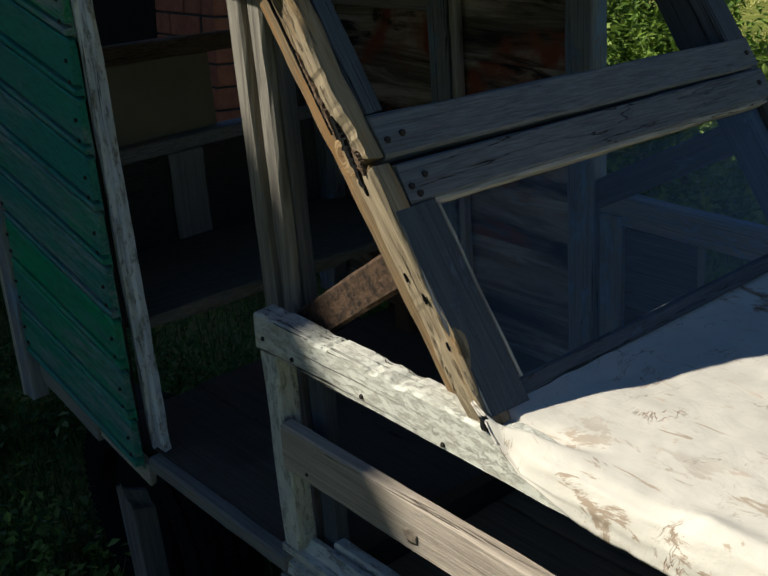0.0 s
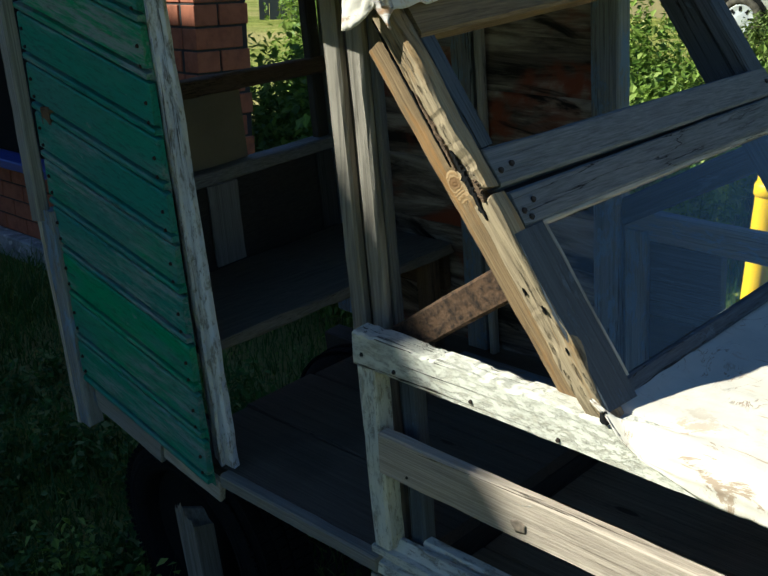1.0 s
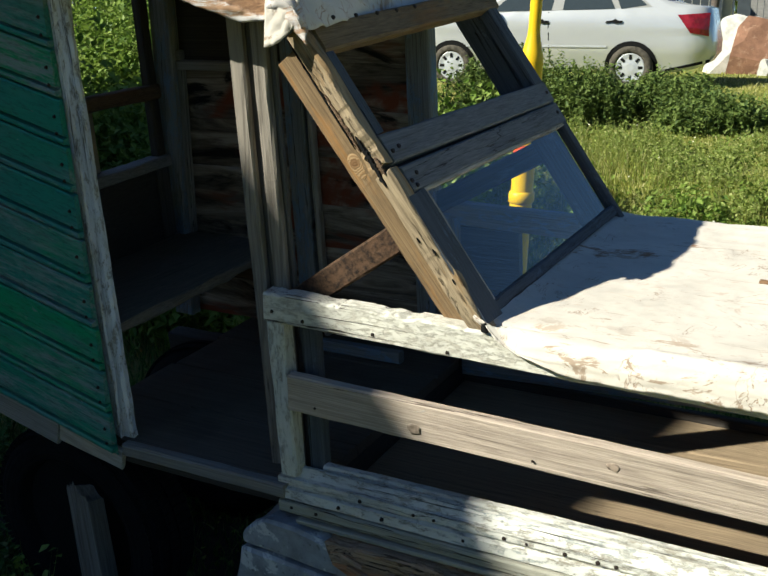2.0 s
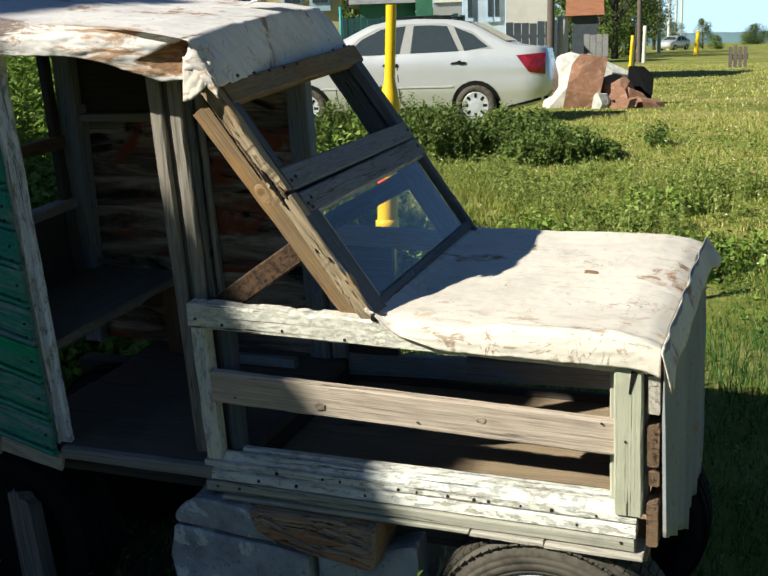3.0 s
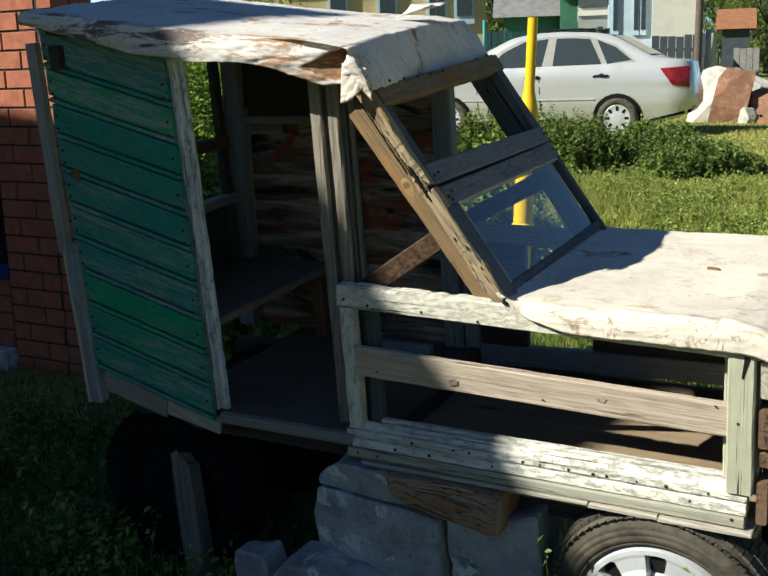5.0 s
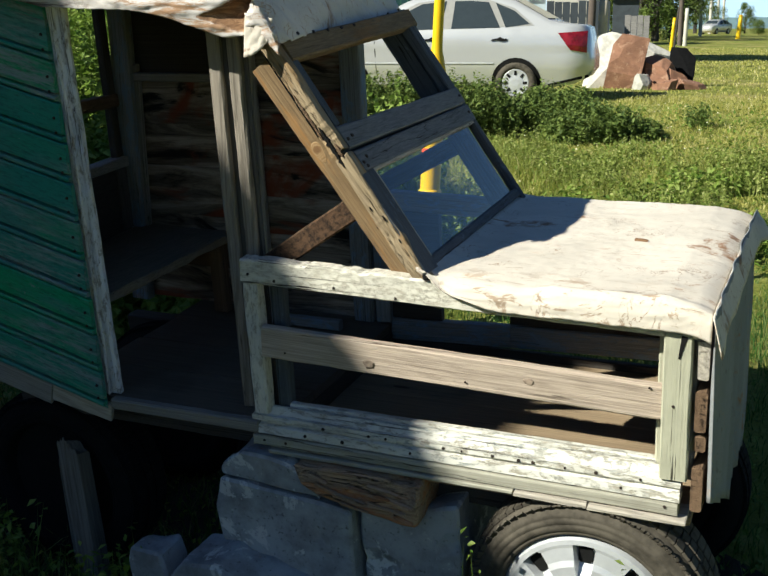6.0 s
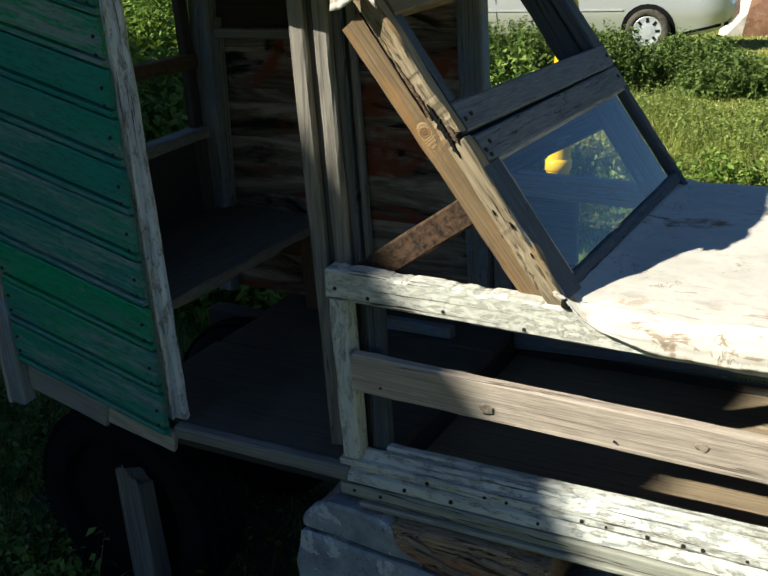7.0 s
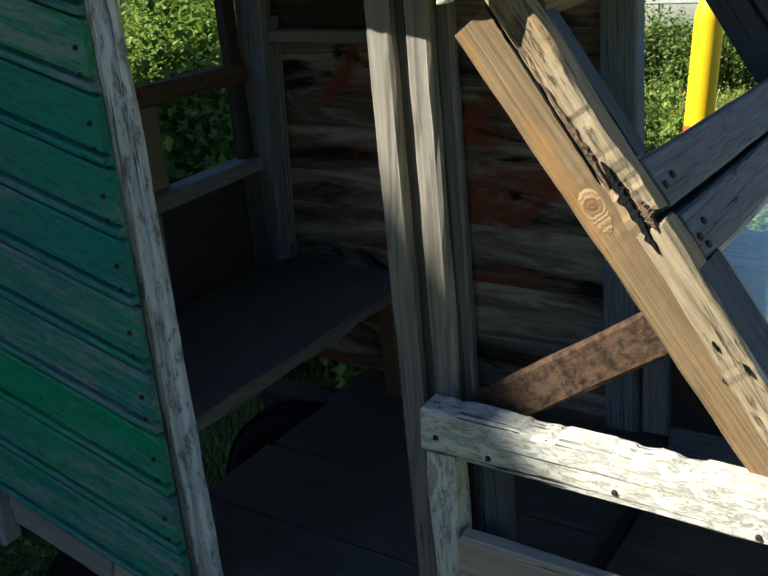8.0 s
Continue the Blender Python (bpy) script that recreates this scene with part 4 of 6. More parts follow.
def windscreen():
    def rail(name, s, width, n, thick, mat, y0=0.0, y1=0.806, drop=0.0, **k):
        return board(name, TRUCK, ws(s, y0, n), ws(s - drop, y1, n), width, thick, mat, face=tuple(N_DIR), **k)

    def stile(name, s0, s1, y, width, n, thick, mat, **k):
        return board(name, TRUCK, ws(s0, y, n), ws(s1, y, n), width, thick, mat, face=tuple(N_DIR), **k)

    plank = board("slanting_plank", TRUCK, ws(-0.015, 0.043, -0.054), ws(0.632, 0.043, -0.072), 0.072, 0.020, TAN_WOOD, face=(0, -1, 0), worn=0.003, step=0.02)
    for s, n in ((0.155, -0.052), (0.115, -0.040), (0.02, -0.02), (0.09, -0.03)):
        nail(plank, ws(s, 0.032, n), size=0.005)
    bm = bmesh.new()
    bmesh.ops.create_circle(bm, cap_ends=True, cap_tris=True, segments=28, radius=1.0)
    bmesh.ops.subdivide_edges(bm, edges=[e for e in bm.edges if any(len(v.link_edges) > 6 for v in e.verts)], cuts=3)
    along, across = -S_DIR, N_DIR
    for v in bm.verts:
        r = v.co.length
        p = Vector((0.131, 0.0329, 1.332)) + along * (v.co.x * 0.028 + 0.008 * v.co.x ** 2) + across * v.co.y * 0.014
        v.co = p - Vector((0, 0.0016 * (1 - r * r), 0))
    bmesh.ops.recalc_face_normals(bm, faces=bm.faces)
    part("knot", bm, RING_WOOD, TRUCK, smooth=True)
    stile("slanting_plank", -0.015, 0.632, 0.785, 0.036, -0.066, 0.062, DARK_BLUE_WOOD)
    # lower casement
    stile("lower_stile", -0.012, 0.338, 0.022, 0.036, -0.019, 0.038, WORN_WOOD, worn=0.004, step=0.008, chip=0.002)
    stile("lower_stile_face", 0.000, 0.278, 0.0435, 0.072, -0.0115, 0.026, DARK_BLUE_WOOD)
    stile("lower_stile", -0.012, 0.338, 0.796, 0.019, -0.015, 0.030, DARK_BLUE_WOOD)
    low = rail("lower_casement_top_bar", 0.308, 0.056, -0.014, 0.030, CASEMENT_WOOD, 0.042, 0.806, drop=0.018)
    rail("lower_casement_bottom_bar", 0.016, 0.026, -0.016, 0.024, DARK_BLUE_WOOD, 0.081, 0.786)
    # dark strip added behind the casements in place of the gap's shade
    rail("gap_strip", 0.340, 0.034, -0.036, 0.010, DARK_WOOD, 0.045, 0.800, drop=0.022)
    rail("glazing_bead", 0.277, 0.008, -0.012, 0.022, PALE_WOOD, 0.081, 0.786, drop=0.017)
    stile("glazing_bead", 0.030, 0.272, 0.0825, 0.005, -0.010, 0.018, PALE_WOOD)
    # upper casement, its glass gone
    stile("upper_stile", 0.352, 0.648, 0.018, 0.030, -0.019, 0.040, WORN_WOOD, worn=0.005, step=0.006, chip=0.003)
    stile("upper_stile", 0.410, 0.648, 0.052, 0.034, -0.017, 0.030, DARK_BLUE_WOOD)
    stile("upper_stile", 0.344, 0.648, 0.784, 0.048, -0.015, 0.032, DARK_BLUE_WOOD)
    up = rail("upper_casement_bottom_bar", 0.376, 0.060, -0.013, 0.030, CASEMENT_WOOD, 0.036, 0.806, drop=0.028, taper=0.93)
    rail("upper_casement_top_bar", 0.618, 0.056, -0.012, 0.032, TAN_WOOD, 0.036, 0.82)
    for y, s in ((0.075, 0.372), (0.048, 0.368), (0.79, 0.347)):
        nail(up, ws(s, y, 0.003), tuple(N_DIR), 0.0055)
    for y, s in ((0.080, 0.312), (0.052, 0.302), (0.060, 0.290), (0.785, 0.292)):
        nail(low, ws(s, y, 0.002), tuple(N_DIR), 0.0055)
    # the rotten joint between the casements
    def rot(name, s0, s1, n0, wide, lift, mat, seed):
        """A ragged raised patch on the stile's near face, standing in for a hollow."""
        bm = bmesh.new()
        rows = []
        for i in range(29):
            f = i / 28
            q = s0 + (s1 - s0) * f
            body = math.sin(f * math.pi) ** 0.5
            a = n0 - wide * body * (0.35 + 0.8 * abs(noise.fractal(Vector((f * 9, seed, 0)), 0.6, 2.2, 4)))
            b = n0 + wide * body * (0.35 + 0.8 * abs(noise.fractal(Vector((f * 11, seed, 7)), 0.6, 2.2, 4)))
            rows.append([bm.verts.new(ws(q, y, n)) for y, n in ((0.004, a), (lift, a + (b - a) * 0.15), (lift + 0.0006 * (i % 2), (a + b) / 2), (lift, b - (b - a) * 0.15), (0.004, b))])
        for r, t in zip(rows, rows[1:]):
            for k in range(4):
                bm.faces.new((r[k], t[k], t[k + 1], r[k + 1]))
        bmesh.ops.recalc_face_normals(bm, faces=bm.faces)
        part(name, bm, mat, TRUCK)

    rot("rotten_patch", 0.312, 0.425, -0.022, 0.010, -0.0006, BLACK, 3)
    rot("rotten_patch", 0.395, 0.520, -0.030, 0.006, -0.0006, BROWN_WOOD, 5)
    rot("rotten_patch", 0.335, 0.372, -0.010, 0.008, -0.0010, BROWN_WOOD, 8)
    # black line in place of the shaded gap between the two strips
    rot("rotten_patch", 0.405, 0.646, -0.037, 0.0032, 0.0005, BLACK, 12)
    for q, n, size in ((0.10, -0.008, 0.006), (0.165, -0.010, 0.007), (0.075, -0.030, 0.005), (0.20, -0.026, 0.006)):
        rot("rotten_patch", q - size, q + size, n, size * 0.45, 0.0015, BLACK, q * 100)
    pane = stile("pane", 0.028, 0.276, 0.4335, 0.704, -0.016, 0.003, GLASS, worn=0.0, step=0.5)
    tagged(pane, "dusty window pane")
    pane.visible_shadow = False
    board("far_brace", TRUCK, (-0.10, 0.785, 1.03), (0.21, 0.785, 1.195), 0.057, 0.018, DARK_BLUE_WOOD)


def hood_cover():
    def f(u, v):
        x = 0.405 + 0.655 * u
        hem = 0.990 - 0.014 * u + 0.056 * max(0, 1 - u / 0.24) ** 1.2 + 0.005 * noise.fractal(Vector((x * 9, 1, 0)), 0.7, 2.2, 4)
        top = 1.040 - 0.012 * max(0, u - 0.85) / 0.15
        path = ((-0.017, hem), (-0.015, 1.012), (-0.006, 1.034), (0.012, top + 0.001), (0.83, top - 0.003), (0.845, 1.02), (0.85, 0.95))
        cuts = (0, 0.05, 0.09, 0.13, 0.90, 0.94, 1.0)
        i = min(5, max(0, sum(v > c for c in cuts) - 1))
        k = (v - cuts[i]) / (cuts[i + 1] - cuts[i])
        y = path[i][0] + (path[i + 1][0] - path[i][0]) * k
        z = path[i][1] + (path[i + 1][1] - path[i][1]) * k
        if v < 0.13:
            z = max(z, hem)
            y += 0.016 * max(0, 1 - u / 0.12)
        # broad sag, sharp creases, a lifted fold along the near edge
        r = wrinkle(x, y, 2.0, 4.0, 2) * 0.004
        r += (0.35 - abs(noise.noise(Vector((x * 9 + y * 6, y * 15 - x * 4, 5))))) * 0.0030
        r += (0.30 - abs(noise.noise(Vector((x * 31 - y * 12, y * 23 + x * 14, 8))))) * 0.0018
        fold = math.exp(-((y - 0.012) / 0.016) ** 2) * min(1, max(0, (x - 0.66) / 0.05)) * (0.6 + 0.6 * noise.noise(Vector((x * 12, 0, 2))))
        z += r + 0.010 * max(0, fold)
        if v < 0.10:
            y -= abs(wrinkle(x, v * 3, 7.0, 9.0, 3)) * 0.0030
        # it curls up against the windscreen
        curl = max(0, 1 - u / 0.09)
        z += (0.013 if y < 0.5 else 0.010) * curl * curl * (1 if y > 0.02 else 0.5) + 0.003 * curl * noise.noise(Vector((y * 25, 0, 3)))
        x -= 0.018 * curl * curl
        # the lifted lip and the trough behind it at the near corner
        fade = max(0.0, 1 - (x - 0.40) / 0.16) if x > 0.40 else 1.0
        mid = 0.020 + 0.22 * max(0.0, x - 0.41)
        z += fade * (0.018 * math.exp(-((y - mid + 0.020) / 0.010) ** 2) - 0.024 * math.exp(-((y - mid - 0.004) / 0.013) ** 2))
        front = max(0, (u - 0.93) / 0.07)
        z -= 0.012 * front * front
        if front > 0:
            x += 0.012 * front * noise.noise(Vector((y * 8, 2, 1)))
        return (x, y, z)

    ob = cloth("hood_sheet", TRUCK, f, 110, 150, HOOD_SHEET, "pale creased linoleum sheet with brown wear")
    for i in range(10):
        x = 0.54 + i * 0.054
        nail(ob, (x, -0.014, 1.006 - 0.01 * i / 10), size=0.0025)
    for i in range(12):
        y = 0.13 + i * 0.054
        nail(ob, (0.392, y, 1.053 if y < 0.5 else 1.050), tuple(N_DIR), 0.0028)
    rock("worn_hole", (0.825, 0.442, 1.0415), (0.034, 0.016, 0.005), BROWN_SHEET, 5, TRUCK, cuts=4)
    # black lump put in place of the dark hole at the plank's foot
    rock("iron_bracket", (0.410, -0.001, 1.050), (0.014, 0.010, 0.018), BLACK, 4, TRUCK, cuts=6)

    def front(u, v):
        y = -0.010 + 0.84 * u
        z = 1.035 - (0.455 + 0.22 * min(1.0, u * 2)) * v + 0.008 * noise.noise(Vector((y * 5, 0, 9))) * v
        x = 1.066 + 0.010 * noise.noise(Vector((y * 11, z * 0.6, 4))) + (0.3 - abs(noise.noise(Vector((y * 15, z * 0.35, 2))))) * 0.040 * min(1, v * 2.5)
        return (x, y, z)

    cloth("front_sheet", TRUCK, front, 110, 24, FRONT_SHEET, "linoleum sheet hanging over the front, greyed to look shaded")

    def flap(u, v):
        y = -0.030 + 0.885 * u
        edge = 0.5 + 0.5 * noise.noise(Vector((y * 7, 3, 3)))
        drop = (0.045 + 0.035 * edge + (0.03 if u < 0.06 else 0)) * v
        out = 0.012 + 0.022 * v + (0.02 * v if u > 0.93 else 0)
        return (1.052 + out, y, 1.028 - drop + 0.004 * noise.noise(Vector((y * 20, v * 3, 0))))

    cloth("front_flap", TRUCK, flap, 50, 6, HOOD_SHEET)


def roof_cover():
    def curve(x, pts):
        for (x0, z0), (x1, z1) in zip(pts, pts[1:]):
            if x <= x1:
                f = max(0, (x - x0) / (x1 - x0))
                return z0 + (z1 - z0) * f
        return pts[-1][1]

    TOP = ((-1.12, 1.838), (-0.987, 1.822), (-0.405, 1.742), (-0.14, 1.722), (0.024, 1.693))
    HEM = ((-1.12, 1.800), (-1.036, 1.785), (-0.567, 1.677), (-0.301, 1.667), (-0.209, 1.651), (-0.121, 1.618), (-0.064, 1.598), (0.006, 1.604))

    def dent(x, z):
        """How deep a place lies inside the three-cornered dent of the near side."""
        (ax, az), (bx, bz), (cx, cz) = (-0.135, 1.648), (0.020, 1.706), (-0.008, 1.604)
        d = (bz - cz) * (ax - cx) + (cx - bx) * (az - cz)
        p = ((bz - cz) * (x - cx) + (cx - bx) * (z - cz)) / d
        q = ((cz - az) * (x - cx) + (ax - cx) * (z - cz)) / d
        inner = min(p * 3.0, q, 1 - p - q)
        return max(0.0, min(1.0, inner * 4.5)) * min(1.0, max(0.0, (x + 0.15) / 0.12))

    def f(u, v):
        drop = max(0, (u - 0.88) / 0.12)
        x = -1.10 + 1.12 * min(u / 0.88, 1)
        far = min(1, max(0, (v - 0.16) / 0.74))
        x -= 0.075 * far * max(0, (x + 1.1) / 1.12) ** 2
        top, hem = curve(x, TOP) - 0.012 * far, curve(x, HEM)
        if v < 0.16:
            k = v / 0.16
            z = hem + (top - hem) * k
            y = -0.052 + 0.014 * k - 0.010 * math.sin(k * math.pi)
            y += 0.034 * dent(x, z)
            y += 0.028 * min(1.0, max(0.0, (x + 0.25) / 0.20))
        elif v < 0.90:
            y = -0.038 + 0.875 * far
            z = top + 0.012 * math.sin(far * math.pi)
        else:
            k = (v - 0.90) / 0.10
            y = 0.837 + 0.02 * k
            z = top - 0.11 * k
        if drop > 0:
            hx, hz = 0.080 - 0.058 * far - 0.022 * math.sin(math.pi * far), 1.588 - 0.016 * far - 0.014 * math.sin(math.pi * far)
            x0 = x
            x = x0 + (hx - x0) * (drop ** 0.8)
            if v >= 0.16:
                z = z + (hz - z) * drop
            else:
                z = z + (min(z, hz - 0.03 * (1 - v / 0.16)) - z) * drop
        r = wrinkle(x, y, 11.0, 4.0, 2) * 0.006
        if drop > 0:
            r += (0.35 - abs(noise.noise(Vector((y * 13 + z * 15, z * 8, 4))))) * 0.018 + (0.3 - abs(noise.noise(Vector((y * 34 + z * 26, z * 16, 7))))) * 0.008
        elif v < 0.16:
            r += (0.35 - abs(noise.noise(Vector((x * 8, z * 42, 4))))) * 0.010 + (0.3 - abs(noise.noise(Vector((x * 30 + z * 20, z * 50, 9))))) * 0.005
        else:
            r += (0.35 - abs(noise.noise(Vector((x * 4, y * 13, 4))))) * 0.008 + (0.3 - abs(noise.noise(Vector((x * 22, y * 26, 9))))) * 0.003
        side = v < 0.16
        y += r * (0.9 if side else 0.1)
        z += r * (0.25 if side else 0.8)
        if drop > 0:
            x += r * 0.6
        return (x, y, z)

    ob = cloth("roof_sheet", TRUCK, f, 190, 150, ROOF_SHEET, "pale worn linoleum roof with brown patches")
    for i in range(9):
        y = 0.06 + i * 0.092
        nail(ob, (0.088 - 0.055 * i / 8, y, 1.600 - 0.012 * i / 8 - 0.012 * math.sin(math.pi * i / 8)), tuple(N_DIR), 0.005)

    def tip(u, v):
        """The torn corner of the sheet that hangs over the stile."""
        a = Vector((0.000, -0.024, 1.655)).lerp(Vector((0.066, -0.012, 1.640)), u)
        b = Vector((-0.006, -0.034, 1.556)).lerp(Vector((0.054, -0.022, 1.592)), u)
        q = a.lerp(b, v)
        q.y -= 0.006 * math.sin(u * math.pi) * v + 0.004 * noise.noise(Vector((u * 6, v * 6, 2)))
        q.z -= 0.010 * v * v * math.sin(u * math.pi)
        return tuple(q)

    cloth("roof_tip", TRUCK, tip, 16, 14, HOOD_SHEET)
    # unseen boards under the sheet, added to keep light out of the cab
    for y0, y1 in ((0.0, 0.27), (0.274, 0.54), (0.544, 0.80)):
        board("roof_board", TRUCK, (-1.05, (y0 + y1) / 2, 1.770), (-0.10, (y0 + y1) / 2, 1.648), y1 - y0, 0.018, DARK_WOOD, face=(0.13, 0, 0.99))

    def scrap(u, v):
        return (-0.12 + 0.12 * u, 0.50 + 0.10 * v, 1.735 + 0.03 * u * (1 - v) + 0.03 * v * v)

    cloth("loose_scrap", TRUCK, scrap, 8, 6, ROOF_SHEET)


def wheel(place, side, cap, rubber):
    """A car wheel; side is -1 where its face looks to -y."""
    hub = new("wheel")
    hub.parent = TRUCK
    hub.matrix_basis = Matrix.Translation(place) @ Matrix.Scale(1, 4)
    R = 0.300
    prof = [(0.205, 0.022), (0.212, 0.008), (0.220, 0.004), (0.222, 0.006), (0.224, 0.003), (0.240, 0.0), (0.243, 0.003), (0.246, 0.0), (0.256, 0.002), (0.258, 0.005), (0.261, 0.003), (0.270, 0.007), (0.287, 0.022), (R - 0.003, 0.040), (R, 0.060), (R, 0.13), (R - 0.003, 0.150), (0.287, 0.168), (0.268, 0.184), (0.240, 0.19), (0.205, 0.17)]
    if side > 0:
        prof = [(r, -y) for r, y in prof]
    part("tyre", spin(prof, 64, close=True), rubber, hub, smooth=True)
    # tread blocks
    bm = bmesh.new()
    for i in range(72):
        a = 2 * math.pi * i / 72
        for j, (y0, y1) in enumerate(((0.030, 0.062), (0.068, 0.098), (0.104, 0.128), (0.132, 0.162))):
            off = 0.022 * (j % 2)
            m = Matrix.Rotation(a + off, 4, "Y") @ Matrix.Translation((R + (0.002 if 0 < j < 3 else -0.002), -side * (y0 + y1) / 2, 0)) @ Matrix.Diagonal((0.008, y1 - y0, 0.0228, 1))
            bmesh.ops.create_cube(bm, size=1.0, matrix=m)
        for k in range(2):
            m = Matrix.Rotation(a + 0.04 * k, 4, "Y") @ Matrix.Translation((0.281, -side * (0.0155 - 0.002 * k), 0)) @ Matrix.Rotation(side * 0.62, 4, "Z") @ Matrix.Diagonal((0.018 + 0.006 * k, 0.005, 0.009, 1))
            bmesh.ops.create_cube(bm, size=1.0, matrix=m)
    part("tread", bm, rubber, hub)
    if cap:
        hubcap(hub, side)
    else:
        part("rim", spin([(0.200, -side * 0.05), (0.206, -side * 0.02), (0.206, -side * 0.17), (0.06, -side * 0.10)], 40), BLACK, hub)
    return hub


def hubcap(hub, side):
    """A silver wheel cover with seven slots between flat spokes."""
    bm = bmesh.new()
    n, slots = 160, 8
    radii = (0.0, 0.045, 0.060, 0.100, 0.136, 0.150, 0.180, 0.188, 0.199, 0.208)
    rise = (-0.016, -0.016, -0.013, -0.014, -0.011, -0.004, 0.003, 0.003, 0.006, 0.020)
    grid = []
    for i in range(n):
        a = 2 * math.pi * i / n
        row = []
        ph = (a * slots / (2 * math.pi) + 0.5) % 1.0
        gap = abs(ph - 0.5) < 0.155
        for k, (r, y) in enumerate(zip(radii, rise)):
            if gap and 4 <= k <= 6:
                y = y + 0.032
            row.append(bm.verts.new((r * math.cos(a), -side * y * 1.0, r * math.sin(a))))
        grid.append(row)
    for i in range(n):
        for k in range(1, len(radii) - 1):
            p, q = grid[i], grid[(i + 1) % n]
            bm.faces.new((p[k], q[k], q[k + 1], p[k + 1]))
    bm.faces.new([grid[i][1] for i in range(n)])
    for i in range(n):
        bm.verts.remove(grid[i][0])
    bmesh.ops.recalc_face_normals(bm, faces=bm.faces)
    part("hubcap", bm, SILVER, hub, "silver plastic wheel cover with slots")
    # black blocks in place of the shade inside the slots
    for i in range(slots):
        a = 2 * math.pi * i / slots
        b = bmesh.new()
        m = Matrix.Rotation(-a, 4, "Y") @ Matrix.Translation((0.158, side * -0.018, 0)) @ Matrix.Diagonal((0.046, 0.004, 0.034, 1))
        bmesh.ops.create_cube(b, size=1.0, matrix=m)
        bmesh.ops.bevel(b, geom=b.edges[:], offset=0.004, segments=2, affect="EDGES")
        part("slot", b, BLACK, hub)


truck_floor()
side_frame()
front_end()
far_side()
cab_near()
cab_far()
cab_back()
windscreen()
hood_cover()
roof_cover()
wheel((0.800, -0.030, 0.232), -1, True, RUBBER)
wheel((0.800, 0.930, 0.150), 1, False, DARK_RUBBER)
wheel((-0.900, 0.075, 0.215), -1, False, DARK_RUBBER)
wheel((-0.900, 0.860, 0.215), 1, False, DARK_RUBBER)

# ---- round the truck ----
def hewn(name, outline, y0, y1, seed, material, label):
    """A broken slab: an outline in the truck's x and z, drawn out along y and weathered."""
    bm = bmesh.new()
    f = bm.faces.new([bm.verts.new((x, y0, z)) for x, z in outline])
    ext = bmesh.ops.extrude_face_region(bm, geom=[f])
    for v in ext["geom"]:
        if isinstance(v, bmesh.types.BMVert):
            v.co.y = y1
    bmesh.ops.recalc_face_normals(bm, faces=bm.faces)
    bmesh.ops.bevel(bm, geom=bm.edges[:], offset=0.007, segments=1, affect="EDGES")
    bmesh.ops.triangulate(bm, faces=bm.faces)
    for _ in range(4):
        bmesh.ops.subdivide_edges(bm, edges=[e for e in bm.edges if e.calc_length() > 0.035], cuts=1)
        bmesh.ops.triangulate(bm, faces=bm.faces)
    off = Vector((seed * 2.3, seed, -seed))
    bm.normal_update()
    for v in bm.verts:
        k = noise.fractal(v.co * 5 + off, 0.9, 2.1, 5) * 0.007 - max(0, noise.noise(v.co * 11 + off) - 0.30) * 0.035
        v.co += v.normal * k
    ob = part(name, bm, material, matrix=SLOPE)
    return tagged(ob, label, "stone")


